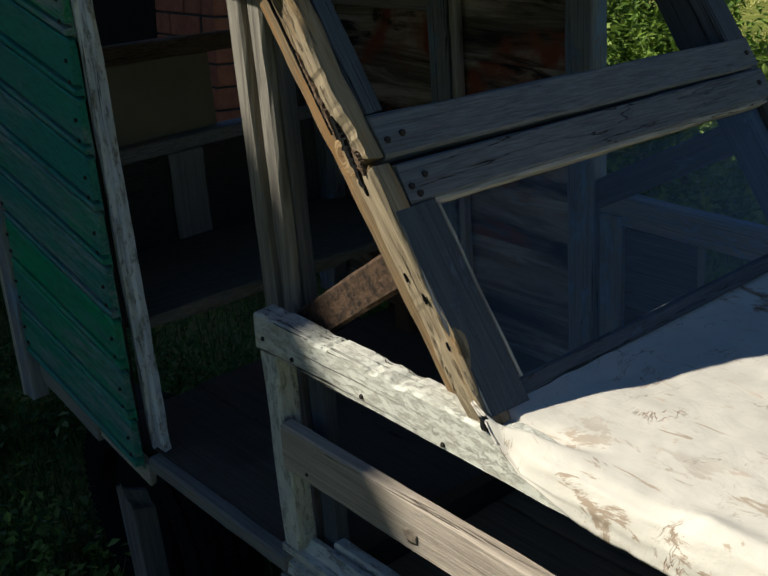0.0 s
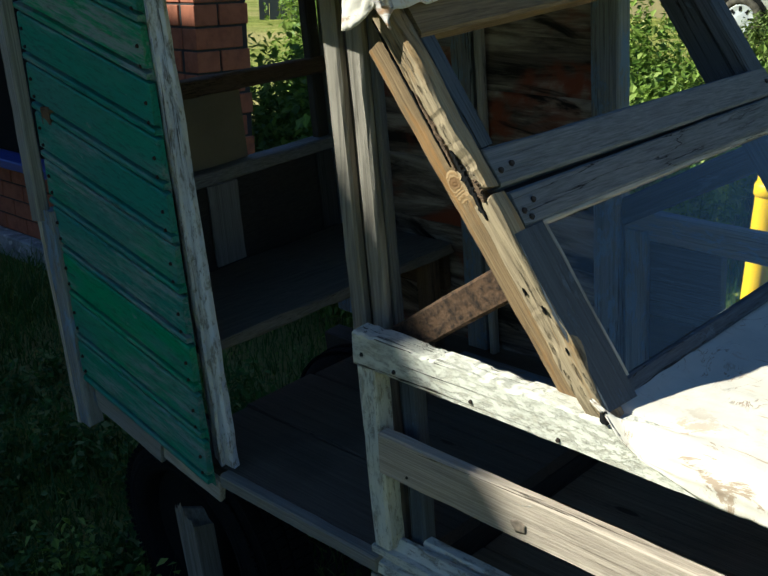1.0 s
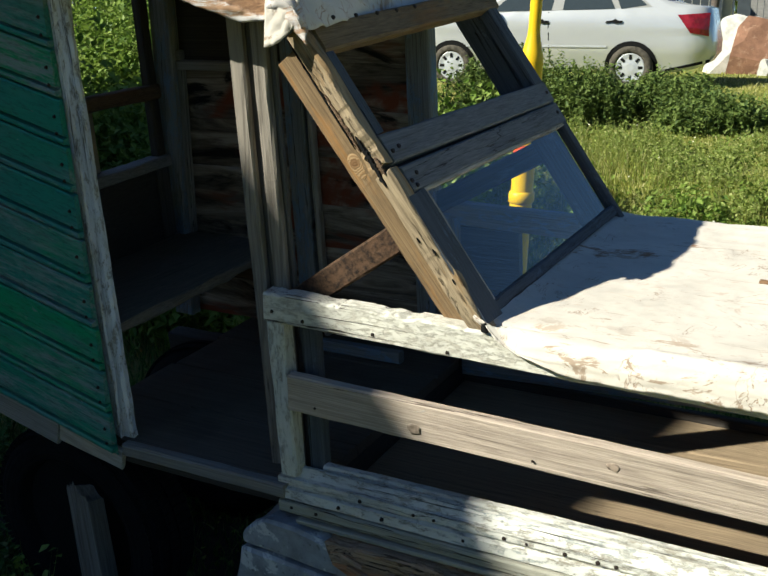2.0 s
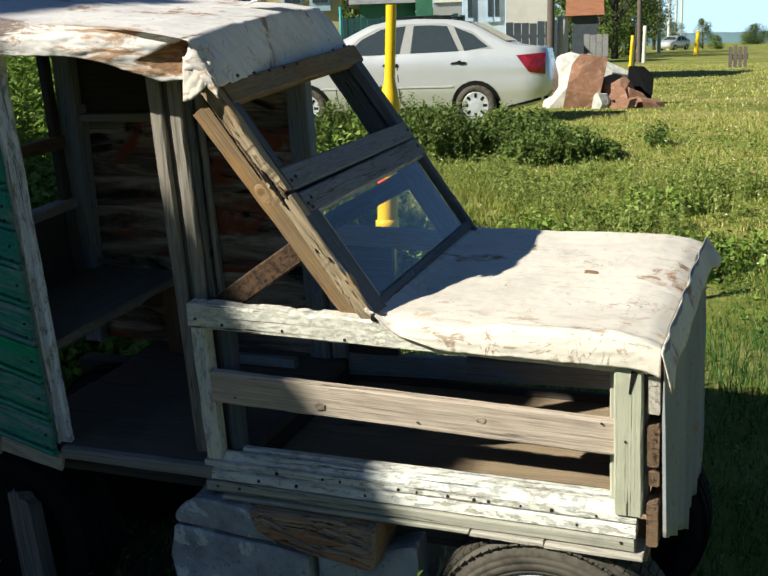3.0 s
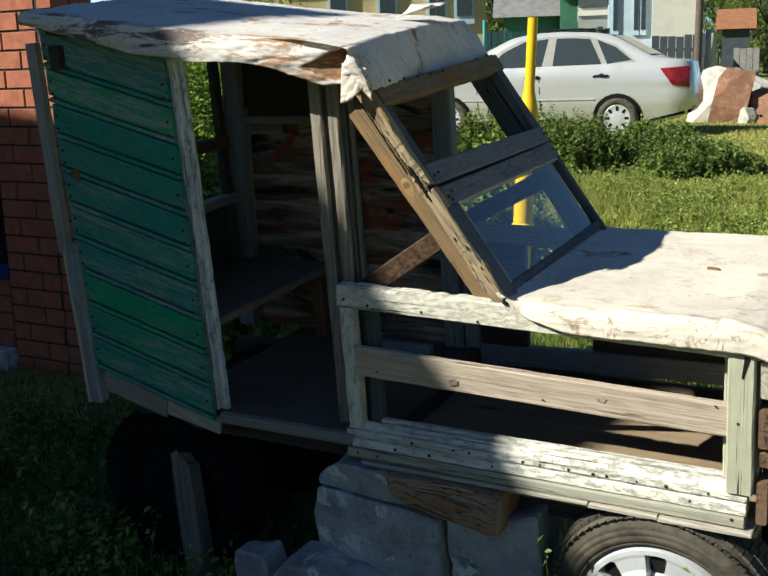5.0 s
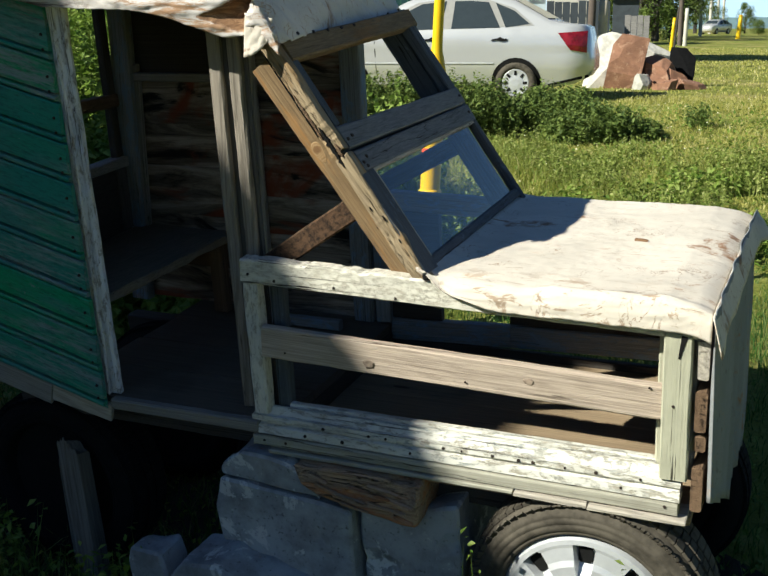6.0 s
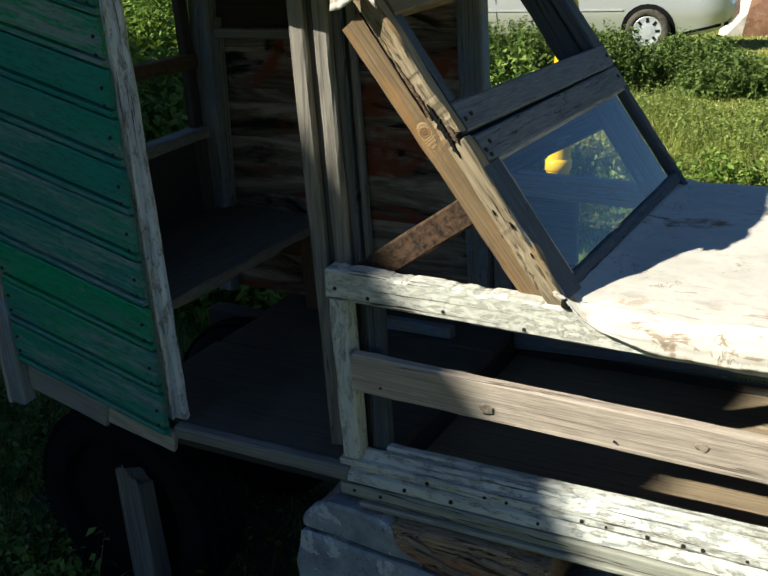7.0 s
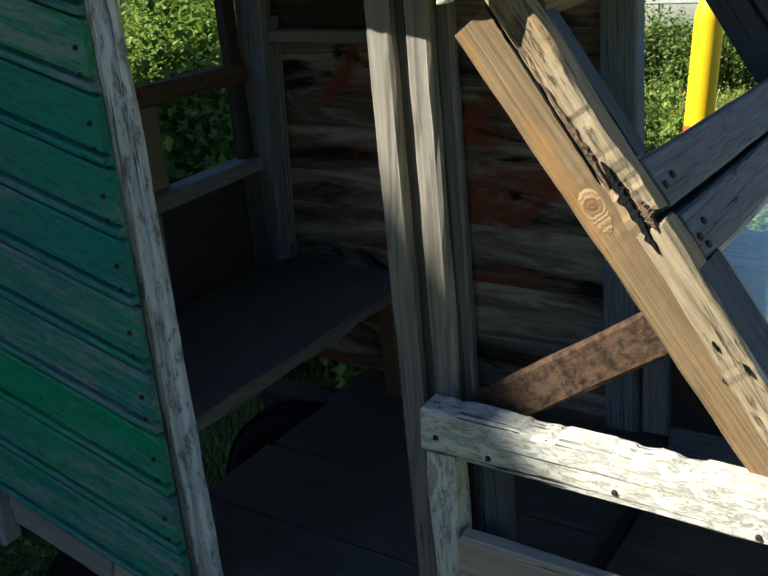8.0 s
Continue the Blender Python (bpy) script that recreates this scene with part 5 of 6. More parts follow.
def props():
    hewn("stone_slab", [(-0.205, 0.452), (-0.192, 0.478), (-0.136, 0.516), (-0.05, 0.512), (0.02, 0.498), (0.10, 0.420), (0.09, 0.412), (-0.20, 0.434)], -0.030, 0.12, 3, STONE, "cracked grey concrete slab under the truck")
    hewn("stone_block", [(-0.205, 0.428), (0.11, 0.404), (0.186, 0.392), (0.188, 0.20), (0.20, -0.15), (-0.16, -0.15), (-0.235, 0.33)], -0.034, 0.36, 5, STONE, "broken grey concrete block under the truck")
    hewn("stone_block", [(0.193, 0.392), (0.33, 0.402), (0.468, 0.438), (0.478, 0.30), (0.455, -0.15), (0.205, -0.15), (0.195, 0.2)], 0.010, 0.34, 7, STONE, "grey concrete block with a broken corner")
    hewn("stone_block", [(-0.315, 0.17), (-0.27, 0.225), (-0.16, 0.236), (-0.02, 0.195), (0.10, 0.15), (0.24, 0.09), (0.27, -0.16), (-0.36, -0.16)], -0.17, 0.0, 8, STONE, "broken grey concrete slab lying in the grass")
    hewn("white_stone", [(-0.475, 0.17), (-0.46, 0.218), (-0.36, 0.214), (-0.335, 0.12), (-0.34, -0.16), (-0.47, -0.16)], -0.14, -0.03, 12, STONE, "small pale stone in the grass")
    # the timber that carries the sill
    log = hewn("timber_block", [(0.032, 0.516), (0.20, 0.521), (0.390, 0.512), (0.388, 0.470), (0.376, 0.392), (0.33, 0.392), (0.20, 0.408), (0.11, 0.428), (0.052, 0.458)], -0.046, 0.11, 15, LOG_WOOD, "rotten split timber block under the truck sill")
    tagged(log, "rotten split timber block under the truck sill", "timber")
    for x, z, w in ((0.085, 0.492, 0.05), (0.10, 0.468, 0.06), (0.15, 0.452, 0.09), (0.20, 0.475, 0.11), (0.25, 0.440, 0.10), (0.25, 0.492, 0.08), (0.30, 0.462, 0.07), (0.32, 0.418, 0.05), (0.17, 0.428, 0.08)):
        board("splinter", log, (x, -0.050, z), (x + w, -0.052, z - 0.012), 0.012, 0.010, LOG_WOOD, worn=0.004, step=0.01, taper=0.4)
    stump = tagged(new("wooden_prop"), "grey wooden prop standing in the grass", "prop")
    def split(x0, x1, y0, y1, top, seed, shear):
        """A torn-off post: square below, its head broken along the grain."""
        bm = bmesh.new()
        sec = []
        for k in range(14):
            sec.append((x0 + (x1 - x0) * k / 13, y0))
        for k in range(14):
            sec.append((x1 - (x1 - x0) * k / 13, y1))
        rows = []
        for i in range(13):
            f = i / 12
            row = []
            for k, (x, y) in enumerate(sec):
                u = (x - x0) / (x1 - x0)
                head = top - shear * abs(u - 0.35) + 0.035 * noise.noise(Vector((u * 9, seed, y * 20))) - (0.03 if y > (y0 + y1) / 2 else 0)
                z = -0.16 + (head + 0.16) * f
                groove = 0.006 * noise.noise(Vector((u * 11, f * 1.2, seed)))
                row.append(bm.verts.new((x + 0.012 * (1 - f), y + groove, z)))
            rows.append(row)
        n = len(sec)
        for a, b in zip(rows, rows[1:]):
            for k in range(n):
                bm.faces.new((a[k], a[(k + 1) % n], b[(k + 1) % n], b[k]))
        bm.faces.new(rows[-1])
        bmesh.ops.recalc_face_normals(bm, faces=bm.faces)
        ob = part("split", bm, PROP_WOOD, stump, matrix=SLOPE)

    split(-0.802, -0.732, 0.005, 0.060, 0.432, 3, 0.06)
    split(-0.828, -0.806, 0.025, 0.072, 0.345, 6, 0.10)


props()


def gas_pipe():
    base = height(-0.63, 2.47)
    t = thing("gas_pipe", "yellow gas riser pipe with a red band", "pipe", matrix=Matrix.Translation((-0.63, 2.47, base - 0.05)))
    lean = 0.055

    def tube(name, rings, mat):
        """A round length of pipe from (height above the ground, radius) pairs, leaning with the riser."""
        bm = bmesh.new()
        n = 24
        loops = [[bm.verts.new((lean * z + r * math.cos(2 * math.pi * k / n), r * math.sin(2 * math.pi * k / n), z)) for k in range(n)] for z, r in rings]
        for a, b in zip(loops, loops[1:]):
            for k in range(n):
                bm.faces.new((a[k], a[(k + 1) % n], b[(k + 1) % n], b[k]))
        bm.faces.new(loops[0][::-1])
        bm.faces.new(loops[-1])
        bmesh.ops.recalc_face_normals(bm, faces=bm.faces)
        ob = part(name, bm, mat, t, smooth=True)
        ob.data.set_sharp_from_angle(angle=radians(50))
        return ob

    o = 0.05 - base
    tube("riser", [(0, 0.049), (0.60 + o, 0.049), (1.385 + o, 0.049)], YELLOW)
    tube("neck", [(1.385 + o, 0.0488), (1.40 + o, 0.0485), (1.44 + o, 0.040), (1.49 + o, 0.028), (1.52 + o, 0.0255), (1.70 + o, 0.0250), (1.842 + o, 0.0250)], YELLOW)
    tube("band", [(0.968 + o, 0.0502), (1.032 + o, 0.0502)], RED)
    tube("collar", [(0.775 + o, 0.050), (0.782 + o, 0.057), (0.820 + o, 0.057), (0.828 + o, 0.050)], YELLOW)


gas_pipe()


def brick_wall(name, origin, ax, out, wide, courses, label, category="wall", kind="", low=0.0, bond=0.25, b=(0.245, 0.065, 0.012)):
    """A stretch of brickwork: mortar core and one piece a brick. ax runs along it, out is its outer face's normal."""
    ln, hi, joint = b
    ax, out = Vector(ax).normalized(), Vector(out).normalized()
    m = Matrix((ax, -out, Vector((0, 0, 1)))).transposed().to_4x4()
    m.translation = Vector(origin)
    t = tagged(new(name), label, category, kind=kind)
    t.matrix_basis = m
    bm = bmesh.new()
    tall = courses * (hi + joint)
    bmesh.ops.create_cube(bm, size=1.0, matrix=Matrix.Translation((wide / 2, 0.125, tall / 2)) @ Matrix.Diagonal((wide - 0.010, 0.236, tall, 1)))
    part("mortar", bm, MORTAR, t)
    shared = {}
    for c in range(courses):
        x = 0.0
        if c % 2:
            x = -0.5 * (ln + joint)
        while x < wide - 0.01:
            x0, x1 = max(x, 0.0), min(x + ln, wide)
            if x1 - x0 > 0.03:
                key = round(x1 - x0, 3)
                if key not in shared:
                    k = bmesh.new()
                    bmesh.ops.create_cube(k, size=1.0, matrix=Matrix.Diagonal((x1 - x0, 0.10, hi, 1)))
                    bmesh.ops.bevel(k, geom=k.edges[:], offset=0.003, segments=1, affect="EDGES")
                    me = bpy.data.meshes.new("brick")
                    k.to_mesh(me)
                    k.free()
                    me.materials.append(BRICK)
                    shared[key] = me
                ob = new("brick", shared[key])
                ob.parent = t
                ob.matrix_basis = Matrix.Translation(((x0 + x1) / 2, 0.05 - random.uniform(0, 0.003), low + c * (hi + joint) + hi / 2 + joint / 2))
            x += ln + joint
    return t


# ---- unseen house block that shades this corner ----
def shading_house():
    """An unseen tall block, added so that its eave casts the shadow here."""
    t = thing("shading_house", "unseen tall block that casts the shadow over this corner", "house")
    e = Vector((0.15, 0.989, 0)).normalized()
    out = Vector((e.y, -e.x, 0))
    edge = Vector((-4.715, -5.15, 0))     # a point under the eave
    a, b = edge - e * 9.0, edge + e * 1.70
    tall = 6.05
    bm = bmesh.new()
    c = [a, b, b - out * 7, a - out * 7]
    lo = [bm.verts.new((p.x, p.y, -0.3)) for p in c]
    hi = [bm.verts.new((p.x, p.y, tall)) for p in c]
    for i in range(4):
        bm.faces.new((lo[i], lo[(i + 1) % 4], hi[(i + 1) % 4], hi[i]))
    bm.faces.new(hi)
    bm.faces.new(lo[::-1])
    bmesh.ops.recalc_face_normals(bm, faces=bm.faces)
    part("wall", bm, BRICK, t)


shading_house()


# ---- brick outbuilding behind the cab ----
def outbuilding():
    thick = (0.250, 0.088, 0.010)     # thickened bricks
    corner = Vector((-2.71, 1.44, -0.10))
    brick_wall("brick_pier", corner, (0, 1, 0), (1, 0, 0), 0.285, 26, "red brick corner pier of an outbuilding", b=thick)
    brick_wall("brick_return", corner - Vector((0.50, 0, 0)), (1, 0, 0), (0, -1, 0), 0.395, 26, "red brick return wall of an outbuilding corner", b=thick)
    brick_wall("low_brick_wall", corner - Vector((3.10, 0, -0.24)), (1, 0, 0), (0, -1, 0), 2.595, 4, "low red brick wall under a dark window", b=thick)
    t = thing("outbuilding", "dark outbuilding with a blue sill and stone plinth", "building")

    def slab(name, x, y, z, mat):
        bm = bmesh.new()
        (x0, x1), (y0, y1), (z0, z1) = x, y, z
        bmesh.ops.create_cube(bm, size=1.0, matrix=Matrix.Translation(((x0 + x1) / 2, (y0 + y1) / 2, (z0 + z1) / 2)) @ Matrix.Diagonal((x1 - x0, y1 - y0, z1 - z0, 1)))
        bmesh.ops.bevel(bm, geom=bm.edges[:], offset=0.008, segments=1, affect="EDGES")
        return part(name, bm, mat, t)

    slab("plinth", (-5.85, -3.215), (1.36, 1.69), (-0.30, 0.138), STONE)
    slab("sill", (-5.80, -3.215), (1.37, 1.66), (0.537, 0.590), BLUE_PAINT)
    slab("window", (-5.80, -3.215), (1.52, 1.56), (0.592, 2.28), BLACK)
    slab("lintel", (-5.80, -3.215), (1.45, 1.67), (2.282, 2.44), DARK_WOOD)


outbuilding()


# ---- parked car ----
TRIM_GREY = plain("grey_window_trim", (0.26, 0.255, 0.24), 0.4, vary=0.1, bump=0)
def parked_car(spot, heading, label):
    t = thing("parked_car", label, "car")
    m = Matrix((heading, Vector((-heading.y, heading.x, 0)), Vector((0, 0, 1)))).transposed().to_4x4()
    m.translation = Vector((spot[0], spot[1], height(*spot) - 0.03))
    t.matrix_basis = m
    top = [(-0.97, 0.62), (-0.95, 0.90), (-0.91, 1.02), (-0.82, 1.06), (-0.46, 1.095), (-0.10, 1.295), (0.14, 1.42), (0.42, 1.475), (0.90, 1.500), (1.30, 1.485), (1.60, 1.43), (1.95, 1.26), (2.30, 1.06), (2.45, 1.00), (2.90, 0.93), (3.20, 0.82), (3.30, 0.66)]
    low = [(-0.97, 0.45), (-0.95, 0.36), (-0.75, 0.27), (-0.40, 0.22), (3.0, 0.20), (3.30, 0.40)]

    def at(pts, x):
        for (a, p), (b, q) in zip(pts, pts[1:]):
            if x <= b:
                return p + (q - p) * (x - a) / (b - a)
        return pts[-1][1]

    def half(x, z):
        w = 0.835 - 0.02 * abs(z - 0.62) / 0.4 - 0.30 * max(0, 0.50 - z) + 0.012 * math.exp(-((z - 0.80) / 0.05) ** 2)
        if z > 0.96:
            w -= (z - 0.96) * 0.42 + 0.012
        end = max(0, -0.62 - x) / 0.35
        w -= 0.16 * end * end + 0.20 * (max(0, x - 2.7) / 0.6) ** 2
        return w

    xs = sorted({round(-0.97 + 0.09 * i, 3) for i in range(48)} | {3.30})
    rows = 16
    bm = bmesh.new()
    sides = []
    for sgn in (-1, 1):
        grid = []
        for x in xs:
            b, tp = at(low, x), at(top, x)
            col = []
            for k in range(rows + 1):
                z = b + (tp - b) * k / rows
                col.append(bm.verts.new((x, sgn * half(x, z), z)))
            grid.append(col)
        sides.append(grid)
        for i in range(len(xs) - 1):
            for k in range(rows):
                bm.faces.new((grid[i][k], grid[i + 1][k], grid[i + 1][k + 1], grid[i][k + 1]))
    for i in range(len(xs) - 1):
        for k in (0, rows):
            bm.faces.new((sides[0][i][k], sides[0][i + 1][k], sides[1][i + 1][k], sides[1][i][k]))
    for i in (0, len(xs) - 1):
        for k in range(rows):
            bm.faces.new((sides[0][i][k], sides[0][i][k + 1], sides[1][i][k + 1], sides[1][i][k]))
    bmesh.ops.recalc_face_normals(bm, faces=bm.faces)
    body = part("body", bm, CAR_PAINT, t, smooth=True)

    def patch(name, pts, mat, off=0.006, parent=t, label=""):
        """A panel on the car's left side from (x, z) corners, following its bulge."""
        b = bmesh.new()
        f = b.faces.new([b.verts.new((x, 0, z)) for x, z in pts])
        bmesh.ops.triangulate(b, faces=[f])
        bmesh.ops.subdivide_edges(b, edges=b.edges, cuts=3, use_grid_fill=True)
        for v in b.verts:
            v.co.y = half(v.co.x, v.co.z) + off
        e = bmesh.ops.extrude_face_region(b, geom=b.faces[:])
        for v in e["geom"]:
            if isinstance(v, bmesh.types.BMVert):
                v.co.y -= off + 0.004
        bmesh.ops.recalc_face_normals(b, faces=b.faces)
        return part(name, b, mat, parent, label, smooth=False)

    patch("window_trim", [(-0.20, 1.060), (2.06, 0.995), (1.72, 1.275), (1.48, 1.39), (1.1, 1.435), (0.50, 1.425), (0.10, 1.30)], TRIM_GREY, 0.003)
    patch("rear_quarter_window", [(-0.13, 1.085), (0.20, 1.040), (0.37, 1.375), (0.10, 1.265)], CAR_GLASS, 0.008)
    patch("rear_door_window", [(0.28, 1.040), (0.97, 1.028), (0.95, 1.405), (0.70, 1.405), (0.47, 1.385)], CAR_GLASS, 0.008)
    patch("front_door_window", [(1.13, 1.025), (1.95, 1.010), (1.70, 1.235), (1.42, 1.370), (1.07, 1.405)], CAR_GLASS, 0.008)
    for x in (1.12, 2.05):
        patch("door_gap", [(x, 0.34), (x + 0.012, 0.34), (x + 0.05, 1.0), (x + 0.038, 1.0)], BLACK, 0.002)
    for x in (0.17, 1.15):
        patch("door_handle", [(x, 0.860), (x + 0.07, 0.853), (x + 0.13, 0.868), (x + 0.22, 0.862), (x + 0.20, 0.885), (x + 0.13, 0.893), (x + 0.09, 0.912), (x + 0.06, 0.892), (x, 0.888)], BLACK, 0.022)
    patch("side_moulding", [(0.36, 0.545), (2.3, 0.545), (2.3, 0.565), (0.36, 0.565)], SILVER, 0.012)
    patch("tail_lamp", [(-0.92, 0.69), (-0.70, 0.735), (-0.53, 0.960), (-0.92, 0.985)], LAMP_RED, 0.012)
    # black strip painted as the shade under the bumper
    patch("rear_bumper_shadow", [(-0.95, 0.36), (-0.40, 0.24), (-0.40, 0.27), (-0.94, 0.40)], BLACK, 0.004)
    for wx in (0.04, 2.516):
        # black panel in place of the shaded hollow round the wheel
        patch("wheel_arch", [(wx + 0.352 * math.cos(a), 0.28 + 0.352 * math.sin(a)) for a in [i * math.pi / 12 for i in range(13)]] + [(wx - 0.352, 0.22), (wx + 0.352, 0.22)], BLACK, 0.004)
        for y in (0.815, -0.815):
            hub = new("wheel")
            hub.parent = t
            hub.matrix_basis = Matrix.Translation((wx, y, 0.29))
            s = 1 if y > 0 else -1
            part("tyre", spin([(0.19, 0.03 * s), (0.24, 0.035 * s), (0.28, 0.02 * s), (0.29, -0.02 * s), (0.29, -0.15 * s), (0.19, -0.16 * s)], 32, True), RUBBER, hub, smooth=True)
            part("rim", spin([(0.195, 0.02 * s), (0.18, 0.03 * s), (0.12, 0.022 * s), (0.05, 0.03 * s), (0.0005, 0.03 * s)], 28), SILVER, hub)
            for i in range(8):
                b = bmesh.new()
                a = i * math.pi / 4
                bmesh.ops.create_cube(b, size=1.0, matrix=Matrix.Rotation(a, 4, "Y") @ Matrix.Translation((0.135, 0.028 * s, 0)) @ Matrix.Diagonal((0.06, 0.006, 0.035, 1)))
                part("rim_slot", b, BLACK, hub)
    for nm, x0, x1 in (("rear_window", -0.36, 0.24), ("windscreen", 1.70, 2.28)):
        b = bmesh.new()
        g = []
        for i in range(7):
            x = x0 + (x1 - x0) * i / 6
            z = at(top, x)
            h = half(x, z) - 0.07
            g.append([b.verts.new((x, h * (2 * k / 6 - 1), z + 0.010)) for k in range(7)])
        for i in range(6):
            for k in range(6):
                b.faces.new((g[i][k], g[i + 1][k], g[i + 1][k + 1], g[i][k + 1]))
        part(nm, b, CAR_GLASS, t)
    for y in (0.50, -0.50):
        b = bmesh.new()
        bmesh.ops.create_cube(b, size=1.0, matrix=Matrix.Translation((0.88, y, 1.525)) @ Matrix.Diagonal((0.95, 0.03, 0.020, 1)))
        for dx in (-0.4, 0, 0.4):
            bmesh.ops.create_cube(b, size=1.0, matrix=Matrix.Translation((0.88 + dx, y, 1.495)) @ Matrix.Diagonal((0.09, 0.03, 0.06, 1)))
        part("roof_rail", b, BLACK, t)
    b = bmesh.new()
    bmesh.ops.create_uvsphere(b, u_segments=12, v_segments=8, radius=1.0, matrix=Matrix.Translation((1.98, 0.93, 1.04)) @ Matrix.Diagonal((0.07, 0.10, 0.07, 1)))
    part("mirror", b, BLACK, t, smooth=True)


parked_car((-3.135, 12.885), Vector((-0.9914, -0.1305, 0)), "silver four-door sedan parked on the lawn")


# ---- rock heap, posts and poles ----
def polar(az, d):
    """A place in plan by its bearing and distance from where the lawn is overlooked."""
    a = radians(az)
    return 1.476 + d * math.sin(a), -2.41 + d * math.cos(a)


def rock_heap():
    def spot(az, d, up):
        x, y = polar(az, d)
        return x, y, height(x, y) + up

    for az, d, up, size, mat, seed, label, turn, lean in (
        (-11.68, 18.5, 0.36, (0.56, 0.28, 1.02), RED_STONE, 21, "upright red-brown rock slab", 0.15, 0.20),
        (-12.25, 18.9, 0.34, (0.80, 0.50, 1.10), PALE_STONE, 22, "white stone behind a red slab", 0.4, 0.25),
        (-10.10, 18.7, 0.26, (0.56, 0.46, 0.56), RED_STONE, 23, "red-brown rock on the heap", -0.3, -0.35),
        (-10.90, 19.2, 0.33, (0.85, 0.50, 0.86), PALE_STONE, 24, "pale stone on the heap", 0.1, 0.45),
        (-9.45, 18.6, 0.12, (0.80, 0.45, 0.36), RED_STONE, 25, "long red-brown rock sloping off the heap", 0.3, 0.42),
        (-8.30, 18.4, 0.00, (0.55, 0.40, 0.26), RED_STONE, 29, "low red-brown rock at the foot of the heap", 0.5, 0.20),
        (-10.85, 18.2, 0.07, (0.24, 0.26, 0.34), PALE_STONE, 26, "small white stone at the foot of the heap", 0.0, 0.2),
        (-9.70, 18.1, 0.00, (0.40, 0.30, 0.26), RED_STONE, 28, "broken red-brown rock at the foot of the heap", 0.8, -0.2),
        (-8.87, 19.1, 0.24, (0.42, 0.16, 0.82), DARK_RUBBER, 27, "dark slab leaning behind the heap", 0.0, 0.06),
    ):
        ob = rock("rock", spot(az, d, up), size, mat, seed, lump=0.05, cuts=9, turn=turn, hew=(0.80, 1.05))
        ob.matrix_basis = ob.matrix_basis @ Matrix.Rotation(lean, 4, "Y")
        tagged(ob, label, "rock", "rock heap")


rock_heap()


def pole(name, label, x, y, tall, radius, mat, lean=0.0, category="pole"):
    bm = bmesh.new()
    n = 12
    rings = []
    for k in range(5):
        f = k / 4
        r = radius * (1 - 0.2 * f)
        rings.append([bm.verts.new((x + lean * f * tall + r * math.cos(2 * math.pi * i / n), y + r * math.sin(2 * math.pi * i / n), height(x, y) - 0.2 + (tall + 0.2) * f)) for i in range(n)])
    for a, b in zip(rings, rings[1:]):
        for i in range(n):
            bm.faces.new((a[i], a[(i + 1) % n], b[(i + 1) % n], b[i]))
    bm.faces.new(rings[-1])
    tagged(part(name, bm, mat, smooth=True), label, category)


TEAL_POST = plain("bright_teal_paint", (0.03, 0.25, 0.24), 0.5, vary=0.15, scale=6)
BEIGE_POST = plain("beige_concrete", (0.52, 0.46, 0.36), 0.9, vary=0.2, scale=5)


parked_car(polar(-6.63, 118.0), Vector((-0.35, -0.94, 0)).normalized(), "pale car standing far down the road")
for az, d, tall, r, mat, lean, name, label in (
    (-13.38, 26.0, 6.5, 0.095, POLE_WOOD, 0.012, "utility_pole", "old grey wooden utility pole"),
    (-12.80, 26.2, 1.72, 0.13, BEIGE_POST, 0.01, "concrete_post", "pale concrete post beside the pole"),
    (-24.32, 20.0, 1.85, 0.035, TEAL_POST, 0.0, "fence_post", "thin teal painted metal fence post"),
    (-9.18, 45.0, 1.32, 0.075, YELLOW, 0.07, "gas_post", "yellow gas pipe post at the roadside"),
    (-9.03, 45.6, 1.72, 0.045, DARK_WOOD, 0.07, "gas_post", "dark iron pipe post at the roadside"),
    (-5.86, 80.0, 1.66, 0.16, YELLOW, 0.08, "gas_post", "yellow gas pipe post far off"),
    (-8.70, 58.0, 9.0, 0.13, POLE_WOOD, -0.004, "street_pole", "grey wooden street pole on a concrete stub"),
    (-8.46, 56.6, 1.85, 0.11, WALL_PALE, 0.02, "street_pole", "pale concrete stub beside the street pole"),
    (-7.65, 100.0, 11.0, 0.17, WALL_PALE, -0.012, "street_pole", "pale concrete street pole"),
    (-7.18, 120.0, 13.0, 0.17, WALL_PALE, 0.0, "street_pole", "pale concrete street pole"),
    (-6.82, 150.0, 15.0, 0.17, WALL_PALE, 0.0, "street_pole", "pale concrete street pole"),
    (-6.54, 170.0, 16.0, 0.17, WALL_PALE, 0.0, "street_pole", "pale concrete street pole"),
):
    px, py = polar(az, d)
    pole(name, label, px, py, tall, r, mat, lean)


